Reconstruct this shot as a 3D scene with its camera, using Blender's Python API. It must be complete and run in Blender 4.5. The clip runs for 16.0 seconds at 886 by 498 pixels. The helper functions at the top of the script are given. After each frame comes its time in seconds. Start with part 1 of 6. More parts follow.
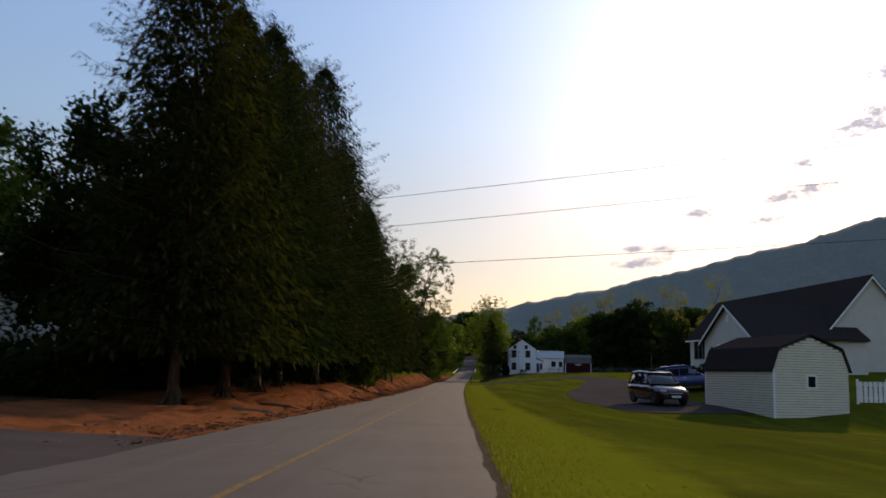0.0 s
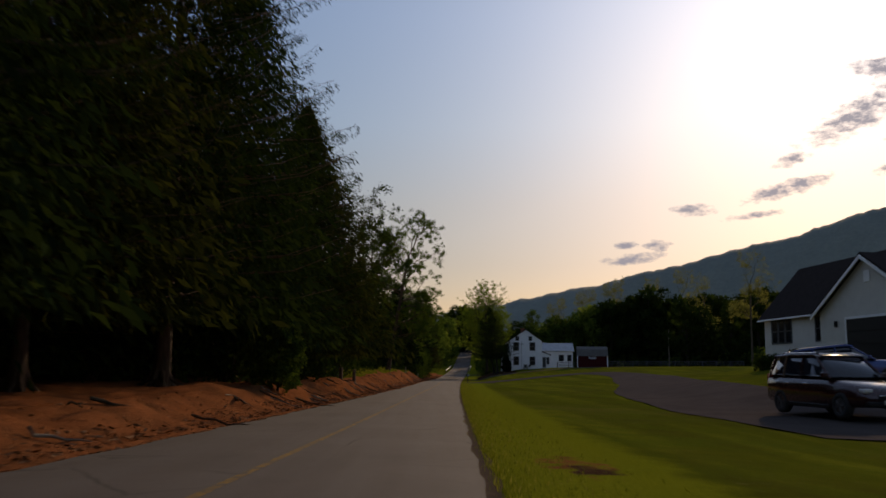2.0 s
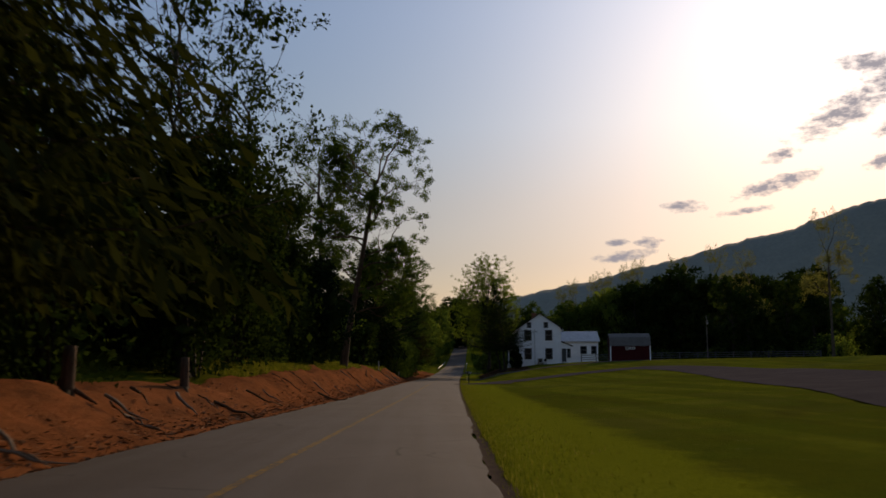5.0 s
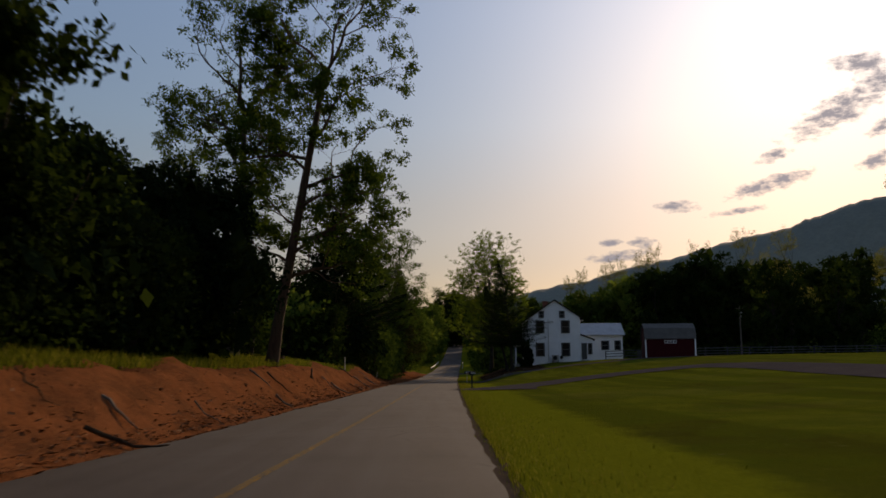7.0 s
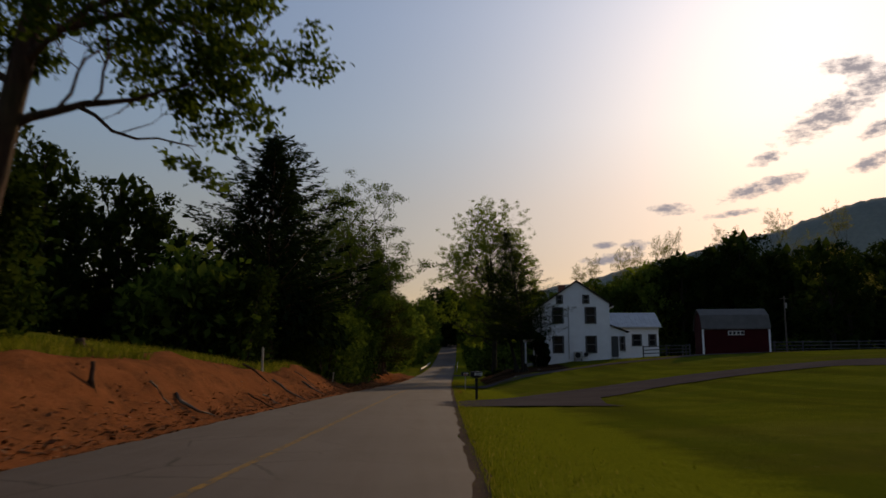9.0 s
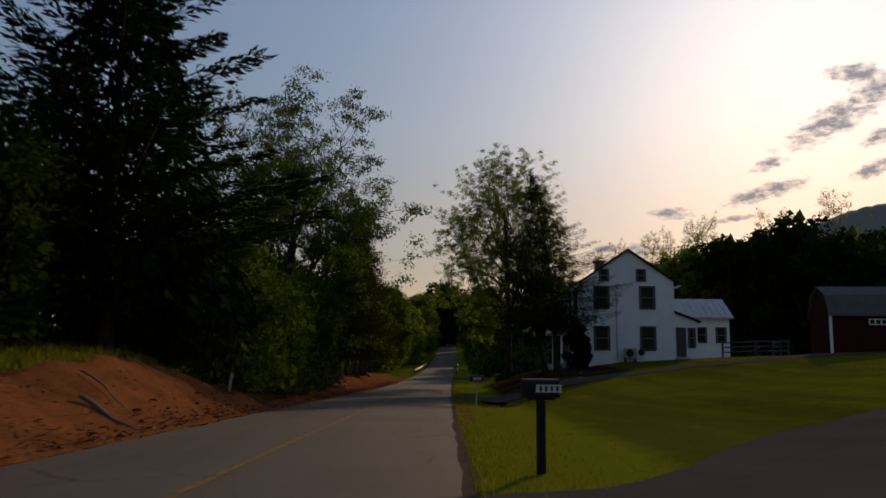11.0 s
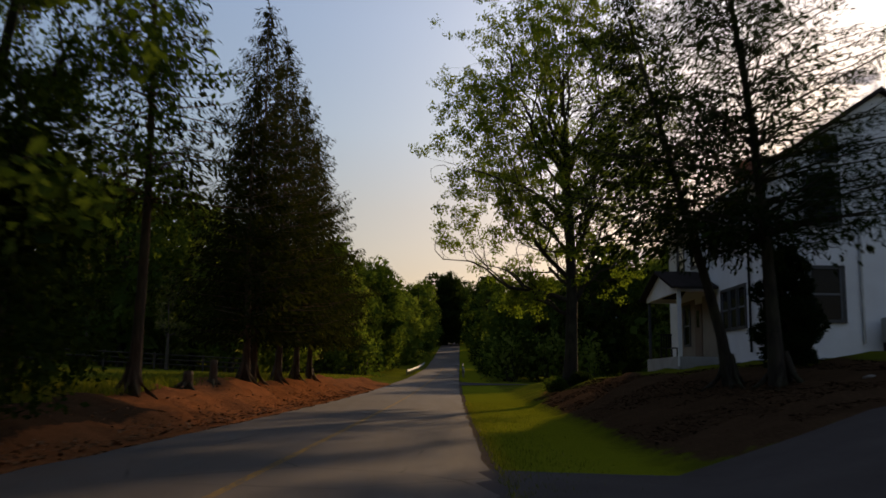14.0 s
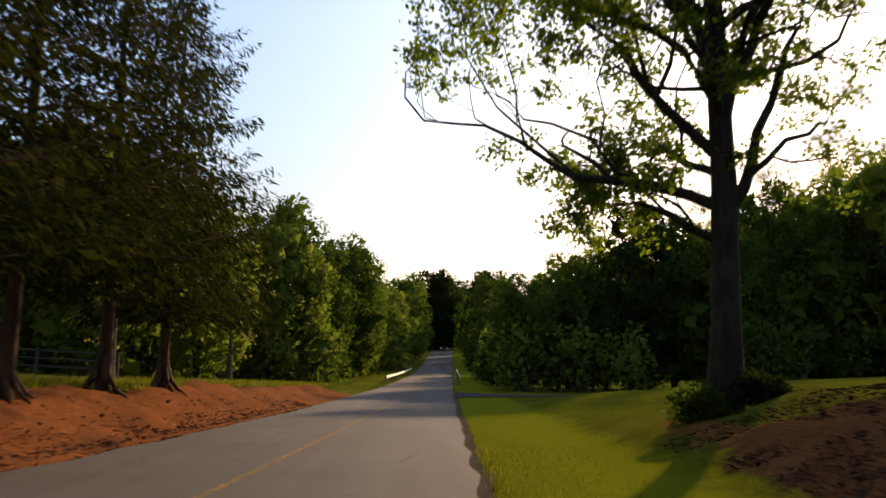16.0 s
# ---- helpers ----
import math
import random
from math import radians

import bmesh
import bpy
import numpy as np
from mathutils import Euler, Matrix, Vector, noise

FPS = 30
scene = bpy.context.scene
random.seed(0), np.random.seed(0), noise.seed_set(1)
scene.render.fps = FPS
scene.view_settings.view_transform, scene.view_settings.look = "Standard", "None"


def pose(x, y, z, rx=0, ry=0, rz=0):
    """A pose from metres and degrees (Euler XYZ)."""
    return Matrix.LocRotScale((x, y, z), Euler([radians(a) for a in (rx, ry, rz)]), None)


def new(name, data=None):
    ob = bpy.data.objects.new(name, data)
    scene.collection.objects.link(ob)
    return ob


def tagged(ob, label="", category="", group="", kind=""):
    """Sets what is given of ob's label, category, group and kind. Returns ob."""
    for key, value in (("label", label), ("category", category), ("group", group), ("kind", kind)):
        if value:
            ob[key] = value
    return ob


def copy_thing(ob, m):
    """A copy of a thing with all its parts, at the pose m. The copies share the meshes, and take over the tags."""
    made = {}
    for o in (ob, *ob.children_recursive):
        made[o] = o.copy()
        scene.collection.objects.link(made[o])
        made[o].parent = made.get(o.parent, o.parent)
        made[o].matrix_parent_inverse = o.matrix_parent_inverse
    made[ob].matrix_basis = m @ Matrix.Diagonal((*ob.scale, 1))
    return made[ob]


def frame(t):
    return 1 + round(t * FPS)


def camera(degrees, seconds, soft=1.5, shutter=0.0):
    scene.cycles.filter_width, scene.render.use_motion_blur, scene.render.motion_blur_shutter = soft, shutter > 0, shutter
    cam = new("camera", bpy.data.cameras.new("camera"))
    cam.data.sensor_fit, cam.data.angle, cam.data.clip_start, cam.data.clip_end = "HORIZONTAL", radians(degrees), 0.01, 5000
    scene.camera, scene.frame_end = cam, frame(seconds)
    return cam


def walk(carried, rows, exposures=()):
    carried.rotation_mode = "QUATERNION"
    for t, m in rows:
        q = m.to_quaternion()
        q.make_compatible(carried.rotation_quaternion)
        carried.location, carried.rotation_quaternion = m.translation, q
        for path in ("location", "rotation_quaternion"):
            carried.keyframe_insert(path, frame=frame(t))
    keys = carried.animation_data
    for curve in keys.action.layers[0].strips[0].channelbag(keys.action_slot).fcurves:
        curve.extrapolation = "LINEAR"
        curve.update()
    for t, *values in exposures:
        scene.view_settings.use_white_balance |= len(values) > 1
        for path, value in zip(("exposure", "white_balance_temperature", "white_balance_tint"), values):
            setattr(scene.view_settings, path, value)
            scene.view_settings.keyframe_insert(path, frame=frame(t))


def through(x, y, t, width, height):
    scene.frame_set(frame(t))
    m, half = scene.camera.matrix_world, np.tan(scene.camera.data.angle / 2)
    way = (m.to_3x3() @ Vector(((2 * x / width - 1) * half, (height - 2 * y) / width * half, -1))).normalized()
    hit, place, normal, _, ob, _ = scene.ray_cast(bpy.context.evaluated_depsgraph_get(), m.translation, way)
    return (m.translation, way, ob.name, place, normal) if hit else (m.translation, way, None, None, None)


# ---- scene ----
cam = camera(53.7, 16.0, 1.6, 0.3)
METRES, EYE, TILT, LEAN, TURN = 200.0, 1.15, -7.0, 1.8, 0.0
ROWS = [
    (0.0, 0.0, 0.0, 0.0, -0.81, 15.19, -2.99),
    (0.5, 0.0005, 0.0366, 0.0042, -0.92, 15.13, -2.81),
    (1.0, 0.0017, 0.0723, 0.0083, -1.01, 15.1, -2.7),
    (1.5, 0.0026, 0.1081, 0.0124, -1.1, 15.08, -2.49),
    (2.0, 0.0038, 0.1432, 0.0162, -1.15, 15.11, -2.27),
    (2.5, 0.0049, 0.1771, 0.0202, -1.19, 15.11, -2.11),
    (3.0, 0.0057, 0.2108, 0.0241, -1.24, 15.11, -1.94),
    (3.5, 0.0066, 0.245, 0.0281, -1.3, 15.1, -1.78),
    (6.0, 0.0096, 0.3966, 0.0463, -1.64, 15.06, -1.37),
    (6.5, 0.0106, 0.4285, 0.0502, -1.75, 15.1, -1.33),
    (7.0, 0.0118, 0.46, 0.0541, -1.87, 15.11, -1.3),
    (7.5, 0.0132, 0.491, 0.0579, -1.95, 15.14, -1.25),
    (8.0, 0.0146, 0.5216, 0.0615, -2.07, 15.17, -1.25),
    (8.5, 0.0159, 0.5524, 0.0654, -2.18, 15.2, -1.25),
    (9.0, 0.0174, 0.5828, 0.0691, -2.27, 15.26, -1.27),
    (11.5, 0.0235, 0.7342, 0.0889, -2.41, 15.37, -2.15),
    (12.0, 0.0243, 0.7638, 0.0927, -2.37, 15.4, -2.2),
    (12.5, 0.0253, 0.7927, 0.0963, -2.29, 15.43, -2.2),
    (13.0, 0.0263, 0.8212, 0.0999, -2.28, 15.42, -2.2),
    (13.5, 0.0274, 0.8499, 0.1036, -2.34, 15.4, -2.22),
    (14.0, 0.0285, 0.8786, 0.1071, -2.45, 15.52, -2.37),
    (14.5, 0.0299, 0.9077, 0.1107, -2.58, 15.7, -2.45),
    (15.0, 0.031, 0.9368, 0.1141, -2.91, 15.96, -2.45),
    (15.5, 0.0326, 0.9647, 0.1175, -2.99, 16.07, -2.45),
    (16.0, 0.0341, 0.9919, 0.1214, -2.97, 16.05, -2.45),
]
STOPS = [(t, s, k + 100, 24) for t, s, k in ((0.0, 0.65, 6900), (0.5, 0.2, 7000), (1.0, 0.12, 7100), (1.6, 0.0, 7200), (3.5, -0.03, 7300), (9.0, -0.15, 7600), (11.5, -0.25, 7400), (12.5, -0.15, 7350), (13.5, 0.0, 7600), (14.0, 0.36, 8000), (14.5, 0.84, 8050), (15.0, 1.3, 8000), (16.0, 1.34, 7900))]
walk(cam, [(t, pose(0, 0, EYE, TILT, LEAN, TURN) @ pose(METRES * x, METRES * y, METRES * z, 90 + pitch, roll, yaw)) for t, x, y, z, yaw, pitch, roll in ROWS], STOPS)

# ---------------------------------------------------------------- light
SUN_AZ, SUN_EL = radians(26.0), radians(19.0)     # clockwise from +y, above the horizon
world = bpy.data.worlds.new("sky")
scene.world = world
world.use_nodes = True
wn, wl = world.node_tree.nodes, world.node_tree.links
wn.clear()
w_out = wn.new("ShaderNodeOutputWorld")
w_bg = wn.new("ShaderNodeBackground")
sky = wn.new("ShaderNodeTexSky")
sky.sky_type = "NISHITA"
sky.sun_disc = False
sky.sun_elevation, sky.sun_rotation = SUN_EL, SUN_AZ
sky.altitude, sky.air_density, sky.dust_density, sky.ozone_density = 200, 1.2, 0.7, 2.2
w_bg.inputs["Strength"].default_value = 0.068
# broken grey evening clouds, each at its bearing and height above the horizon (degrees)
coord = wn.new("ShaderNodeTexCoord").outputs["Generated"]


def wmath(how, a, b=0.0):
    k = wn.new("ShaderNodeMath")
    k.operation = how
    for sock, val in zip(k.inputs, (a, b)):
        if isinstance(val, bpy.types.NodeSocket):
            wl.new(val, sock)
        else:
            sock.default_value = val
    return k.outputs[0]


sep = wn.new("ShaderNodeSeparateXYZ")
wl.new(coord, sep.inputs[0])
azim = wmath("ARCTAN2", sep.outputs[0], sep.outputs[1])
elev = wmath("ARCSINE", sep.outputs[2])
wisp = wn.new("ShaderNodeTexNoise")
wisp.inputs["Scale"].default_value, wisp.inputs["Detail"].default_value, wisp.inputs["Roughness"].default_value = 75.0, 7.0, 0.62
wmap = wn.new("ShaderNodeMapping")
wmap.inputs["Scale"].default_value = (1, 1, 2.2)
wl.new(coord, wmap.inputs[0])
wl.new(wmap.outputs[0], wisp.inputs["Vector"])
cover = None
for az, el, rx, ry, lean in ((27.0, 15.5, 3.3, 1.0, 0.42), (28.2, 18.0, 1.7, 0.6, -0.15), (29.4, 16.9, 1.6, 0.9, 0.2), (29.6, 14.3, 1.4, 0.5, 0.35), (22.6, 11.4, 2.7, 0.5, 0.21), (16.9, 10.4, 1.35, 0.36, -0.08), (23.0, 13.1, 1.05, 0.42, 0.25), (29.0, 12.4, 1.4, 0.45, 0.3), (12.7, 8.25, 0.7, 0.28, 0.0), (14.7, 8.2, 0.8, 0.36, 0.0), (13.2, 7.4, 1.9, 0.36, 0.1), (20.7, 9.9, 1.8, 0.22, 0.1), (-24.0, 24.5, 5.0, 1.2, 0.1)):
    du = wmath("DIVIDE", wmath("SUBTRACT", azim, radians(az)), radians(rx))
    dv = wmath("DIVIDE", wmath("SUBTRACT", wmath("SUBTRACT", elev, radians(el)), wmath("MULTIPLY", wmath("SUBTRACT", azim, radians(az)), lean)), radians(ry))
    q = wmath("SUBTRACT", 1.0, wmath("ADD", wmath("MULTIPLY", du, du), wmath("MULTIPLY", dv, dv)))
    q = wmath("MAXIMUM", q, -1.4)
    cover = q if cover is None else wmath("MAXIMUM", cover, q)
body = wmath("ADD", wmath("MULTIPLY", cover, 1.0), wmath("MULTIPLY", wmath("SUBTRACT", wisp.outputs["Fac"], 0.48), 4.4))
cramp = wn.new("ShaderNodeMapRange")
cramp.inputs[1].default_value, cramp.inputs[2].default_value, cramp.inputs[3].default_value, cramp.inputs[4].default_value = -0.15, 1.25, 0.0, 0.95
wl.new(body, cramp.inputs[0])
cmix = wn.new("ShaderNodeMix")
cmix.data_type = "RGBA"
wl.new(cramp.outputs[0], cmix.inputs[0])
deep = wn.new("ShaderNodeHueSaturation")
deep.inputs["Saturation"].default_value = 1.36
wl.new(sky.outputs[0], deep.inputs["Color"])
# a thin even veil of high haze over the clear sky
veil = wn.new("ShaderNodeMix")
veil.data_type, veil.blend_type = "RGBA", "ADD"
veil.inputs[0].default_value = 1.0
wl.new(deep.outputs[0], veil.inputs[6])
veil.inputs[7].default_value = (1.35, 1.66, 2.10, 1)
# warm haze that thickens towards the horizon
haze = wn.new("ShaderNodeValToRGB")
hz = haze.color_ramp.elements
while len(hz) < 5:
    hz.new(0.5)
for k, (deg, c) in zip(hz, ((0, (0.72, 0.60, 0.54)), (7, (0.75, 0.64, 0.58)), (11, (0.85, 0.74, 0.66)), (16, (0.93, 0.90, 0.86)), (23, (1.0, 1.0, 1.0)))):
    k.position, k.color = deg / 90.0, (*c, 1)
wl.new(wmath("DIVIDE", elev, math.pi / 2), haze.inputs[0])
hazed = wn.new("ShaderNodeMix")
hazed.data_type, hazed.blend_type = "RGBA", "MULTIPLY"
hazed.inputs[0].default_value = 1.0
wl.new(veil.outputs[2], hazed.inputs[6])
wl.new(haze.outputs[0], hazed.inputs[7])
# the wide white aureole round the sun
off_sun = wmath("ADD", wmath("POWER", wmath("ABSOLUTE", wmath("SUBTRACT", azim, SUN_AZ)), 2.0), wmath("POWER", wmath("ABSOLUTE", wmath("SUBTRACT", elev, SUN_EL + 0.06)), 2.0))
ring = wn.new("ShaderNodeMix")
ring.data_type, ring.blend_type = "RGBA", "ADD"
wl.new(wmath("EXPONENT", wmath("MULTIPLY", off_sun, -1 / (2 * radians(14.0) ** 2))), ring.inputs[0])
wl.new(hazed.outputs[2], ring.inputs[6])
ring.inputs[7].default_value = (2.2, 3.6, 4.7, 1)
wl.new(ring.outputs[2], cmix.inputs[6])
cmix.inputs[7].default_value = (4.2, 4.6, 5.5, 1)
wl.new(cmix.outputs[2], w_bg.inputs[0])
wl.new(w_bg.outputs[0], w_out.inputs[0])
sun = new("sun", bpy.data.lights.new("sun", "SUN"))
sun.data.energy, sun.data.angle, sun.data.color = 2.4, radians(1.5), (1.0, 0.80, 0.50)
sun_dir = Vector((math.sin(SUN_AZ) * math.cos(SUN_EL), math.cos(SUN_AZ) * math.cos(SUN_EL), math.sin(SUN_EL)))
sun.rotation_euler = sun_dir.to_track_quat("Z", "Y").to_euler()

# ---------------------------------------------------------------- materials


class Nodes:
    """A small wrapper to write node materials in few lines."""

    def __init__(self, name):
        self.mat = bpy.data.materials.new(name)
        self.mat.use_nodes = True
        self.n, self.l = self.mat.node_tree.nodes, self.mat.node_tree.links
        self.n.clear()
        self.out = self.n.new("ShaderNodeOutputMaterial")
        self.geo = self.n.new("ShaderNodeNewGeometry")
        self.pos = self.geo.outputs["Position"]

    def put(self, socket, value):
        if isinstance(value, bpy.types.NodeSocket):
            self.l.new(value, socket)
        elif isinstance(value, (tuple, list)) and len(value) == 3 and socket.type == "RGBA":
            socket.default_value = (*value, 1)
        else:
            socket.default_value = value

    def noise(self, scale, detail=4.0, rough=0.6, stretch=None, vec=None, local=False):
        t = self.n.new("ShaderNodeTexNoise")
        t.inputs["Scale"].default_value, t.inputs["Detail"].default_value, t.inputs["Roughness"].default_value = scale, detail, rough
        v = vec or self.pos
        if local:
            v = self.n.new("ShaderNodeTexCoord").outputs["Object"]
        if stretch:
            m = self.n.new("ShaderNodeMapping")
            m.inputs["Scale"].default_value = stretch
            self.l.new(v, m.inputs[0])
            v = m.outputs[0]
        self.l.new(v, t.inputs["Vector"])
        return t.outputs["Fac"]

    def ramp(self, fac, *stops):
        r = self.n.new("ShaderNodeValToRGB")
        e = r.color_ramp.elements
        while len(e) < len(stops):
            e.new(0.5)
        for k, (p, c) in zip(e, stops):
            k.position = p
            k.color = (*c, 1) if isinstance(c, (tuple, list)) else (c, c, c, 1)
        self.put(r.inputs[0], fac)
        return r.outputs[0]

    def mix(self, fac, a, b, how="MIX"):
        m = self.n.new("ShaderNodeMix")
        m.data_type, m.blend_type = "RGBA", how
        self.put(m.inputs[0], fac)
        self.put(m.inputs[6], a)
        self.put(m.inputs[7], b)
        return m.outputs[2]

    def math(self, how, a, b=0.5, c=0.5):
        m = self.n.new("ShaderNodeMath")
        m.operation = how
        self.put(m.inputs[0], a)
        self.put(m.inputs[1], b)
        self.put(m.inputs[2], c)
        return m.outputs[0]

    def bump(self, height, strength=0.4, distance=0.02):
        b = self.n.new("ShaderNodeBump")
        b.inputs["Strength"].default_value, b.inputs["Distance"].default_value = strength, distance
        self.put(b.inputs["Height"], height)
        return b.outputs[0]

    def attr(self, name):
        a = self.n.new("ShaderNodeAttribute")
        a.attribute_name = name
        s = self.n.new("ShaderNodeSeparateColor")
        self.l.new(a.outputs["Color"], s.inputs[0])
        return s.outputs

    def rand(self):
        return self.n.new("ShaderNodeObjectInfo").outputs["Random"]

    def island(self):
        return self.geo.outputs["Random Per Island"]

    def shade(self, color, rough=0.8, metal=0.0, normal=None, spec=0.5, coat=0.0):
        p = self.n.new("ShaderNodeBsdfPrincipled")
        self.put(p.inputs["Base Color"], color)
        self.put(p.inputs["Roughness"], rough)
        self.put(p.inputs["Metallic"], metal)
        self.put(p.inputs["Specular IOR Level"], spec)
        self.put(p.inputs["Coat Weight"], coat)
        if normal is not None:
            self.l.new(normal, p.inputs["Normal"])
        self.l.new(p.outputs[0], self.out.inputs[0])
        return self.mat

    def leafy(self, color, through, share=0.4):
        d = self.n.new("ShaderNodeBsdfDiffuse")
        t = self.n.new("ShaderNodeBsdfTranslucent")
        m = self.n.new("ShaderNodeMixShader")
        self.put(d.inputs[0], color)
        self.put(t.inputs[0], through)
        m.inputs[0].default_value = share
        self.l.new(d.outputs[0], m.inputs[1])
        self.l.new(t.outputs[0], m.inputs[2])
        self.l.new(m.outputs[0], self.out.inputs[0])
        return self.mat


def plain(name, color, rough=0.7, metal=0.0, vary=0.25, scale=6.0, bump=0.2, spec=0.5, coat=0.0, local=True):
    """A surface of one colour with stains at two scales and fine relief."""
    m = Nodes(name)
    big, fine = m.noise(scale * 0.25, 3, local=local), m.noise(scale * 6, 4, local=local)
    dark = tuple(c * (1 - vary) for c in color)
    light = tuple(min(1, c * (1 + vary * 0.6)) for c in color)
    col = m.mix(0.35, m.ramp(big, (0.3, dark), (0.7, light)), m.ramp(fine, (0.3, dark), (0.7, light)))
    return m.shade(col, m.ramp(fine, (0.2, max(0.02, rough - 0.1)), (0.8, min(1, rough + 0.1))), metal, m.bump(fine, bump, 0.01), spec, coat)


def foliage(name, dark, light, share=0.4, glow=1.6):
    m = Nodes(name)
    patch, isl = m.noise(0.5, 2), m.island()
    f = m.math("ADD", m.math("MULTIPLY", isl, 0.55), m.math("MULTIPLY", patch, 0.5))
    col = m.ramp(f, (0.2, dark), (0.85, light))
    return m.leafy(col, m.mix(1.0, col, (glow, glow, glow * 0.55), "MULTIPLY"), share)


def bark(name, a, b, scale=9.0):
    m = Nodes(name)
    ridges = m.noise(scale, 5, 0.7, (1, 1, 0.18), local=True)
    moss = m.noise(1.3, 3, local=True)
    col = m.mix(m.ramp(moss, (0.45, 0.0), (0.75, 0.5)), m.ramp(ridges, (0.3, a), (0.7, b)), (0.06, 0.07, 0.03))
    return m.shade(col, 0.95, 0, m.bump(ridges, 0.9, 0.05), 0.2)


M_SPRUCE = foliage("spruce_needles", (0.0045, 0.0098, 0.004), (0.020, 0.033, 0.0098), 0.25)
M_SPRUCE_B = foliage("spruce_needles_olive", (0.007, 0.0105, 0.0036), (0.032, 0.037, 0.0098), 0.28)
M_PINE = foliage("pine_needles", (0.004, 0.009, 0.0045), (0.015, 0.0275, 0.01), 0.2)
M_LEAF = foliage("summer_leaves", (0.022, 0.044, 0.009), (0.072, 0.108, 0.022), 0.42)
M_MAPLE = foliage("maple_leaves", (0.045, 0.080, 0.014), (0.13, 0.175, 0.03), 0.66)
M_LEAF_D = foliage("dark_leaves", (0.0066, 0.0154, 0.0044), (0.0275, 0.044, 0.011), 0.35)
M_LEAF_Y = foliage("spring_leaves", (0.05, 0.085, 0.015), (0.15, 0.19, 0.04), 0.5)
M_SPARSE = foliage("budding_leaves", (0.08, 0.09, 0.03), (0.20, 0.19, 0.07), 0.5)
M_BARK = bark("grey_bark", (0.03, 0.024, 0.018), (0.13, 0.10, 0.075))
M_BARK_R = bark("reddish_bark", (0.028, 0.016, 0.010), (0.115, 0.064, 0.040))
M_BARK_D = bark("dark_bark", (0.010, 0.008, 0.007), (0.048, 0.038, 0.029))

# asphalt: worn, with patches, seal lines and fine stone
m = Nodes("asphalt")
stone, patch, tracks = m.noise(70, 3, 0.7), m.noise(0.35, 4), m.noise(0.8, 3, 0.6, (2.2, 0.06, 1))
cr = m.n.new("ShaderNodeTexVoronoi")
cr.feature = "DISTANCE_TO_EDGE"
cr.inputs["Scale"].default_value = 0.45
warp = m.n.new("ShaderNodeMix")
warp.data_type = "VECTOR"
warp.inputs[0].default_value = 0.12
m.l.new(m.pos, warp.inputs[4])
nz = m.n.new("ShaderNodeTexNoise")
nz.inputs["Scale"].default_value = 1.5
m.l.new(m.pos, nz.inputs["Vector"])
m.l.new(nz.outputs["Color"], warp.inputs[5])
m.l.new(warp.outputs[1], cr.inputs["Vector"])
crack = m.ramp(cr.outputs["Distance"], (0.0, 1.0), (0.012, 0.0))
col = m.mix(0.4, m.ramp(patch, (0.3, (0.054, 0.043, 0.039)), (0.7, (0.092, 0.075, 0.068))), m.ramp(stone, (0.25, (0.03, 0.028, 0.027)), (0.75, (0.138, 0.116, 0.106))))
col = m.mix(m.ramp(tracks, (0.4, 0.0), (0.7, 0.35)), col, (0.11, 0.10, 0.095))
col = m.mix(m.math("MULTIPLY", crack, m.ramp(patch, (0.5, 0.0), (0.6, 0.8))), col, (0.015, 0.014, 0.014))
M_ASPHALT = m.shade(col, m.ramp(stone, (0.2, 0.75), (0.8, 0.95)), 0, m.bump(stone, 0.5, 0.01), 0.13)

m = Nodes("drive_asphalt")
stone, patch = m.noise(60, 3, 0.7), m.noise(0.5, 4)
col = m.mix(0.4, m.ramp(patch, (0.3, (0.052, 0.043, 0.040)), (0.7, (0.088, 0.074, 0.069))), m.ramp(stone, (0.25, (0.034, 0.029, 0.028)), (0.75, (0.122, 0.104, 0.097))))
M_DRIVE = m.shade(col, 1.0, 0, m.bump(stone, 0.3, 0.01), 0.0)

m = Nodes("worn_yellow_paint")
wear = m.noise(9, 5, 0.75)
col = m.mix(m.ramp(wear, (0.40, 0.0), (0.58, 1.0)), (0.27, 0.15, 0.026), (0.075, 0.068, 0.062))
M_YELLOW = m.shade(col, 0.95, 0, None, 0.08)

# ground: lawn, red clay and leaf litter, blended by masks that follow the lie of the land
m = Nodes("ground")
z1, z2, z3 = m.attr("zones")[0:3]
g_big, g_mid, g_fine = m.noise(0.09, 3), m.noise(1.1, 4, 0.7), m.noise(28, 3, 0.7)
rows_ = m.noise(0.55, 2, 0.5, (1.0, 0.05, 1))
lawn = m.mix(0.5, m.ramp(g_mid, (0.3, (0.068, 0.078, 0.007)), (0.7, (0.138, 0.145, 0.012))), m.ramp(g_fine, (0.3, (0.056, 0.068, 0.007)), (0.75, (0.168, 0.172, 0.018))))
lawn = m.mix(m.ramp(rows_, (0.44, 0.0), (0.56, 0.62)), lawn, (0.055, 0.062, 0.007))
lawn = m.mix(m.ramp(g_big, (0.5, 0.0), (0.75, 0.5)), lawn, (0.13, 0.115, 0.03))
lawn = m.mix(m.ramp(m.noise(0.16, 4, 0.65, (1.6, 0.5, 1)), (0.5, 0.0), (0.68, 0.6)), lawn, (0.050, 0.042, 0.010))
lawn = m.mix(m.ramp(m.noise(0.42, 5, 0.7), (0.44, 0.0), (0.62, 0.6)), lawn, m.ramp(g_fine, (0.3, (0.040, 0.062, 0.006)), (0.75, (0.105, 0.125, 0.012))))
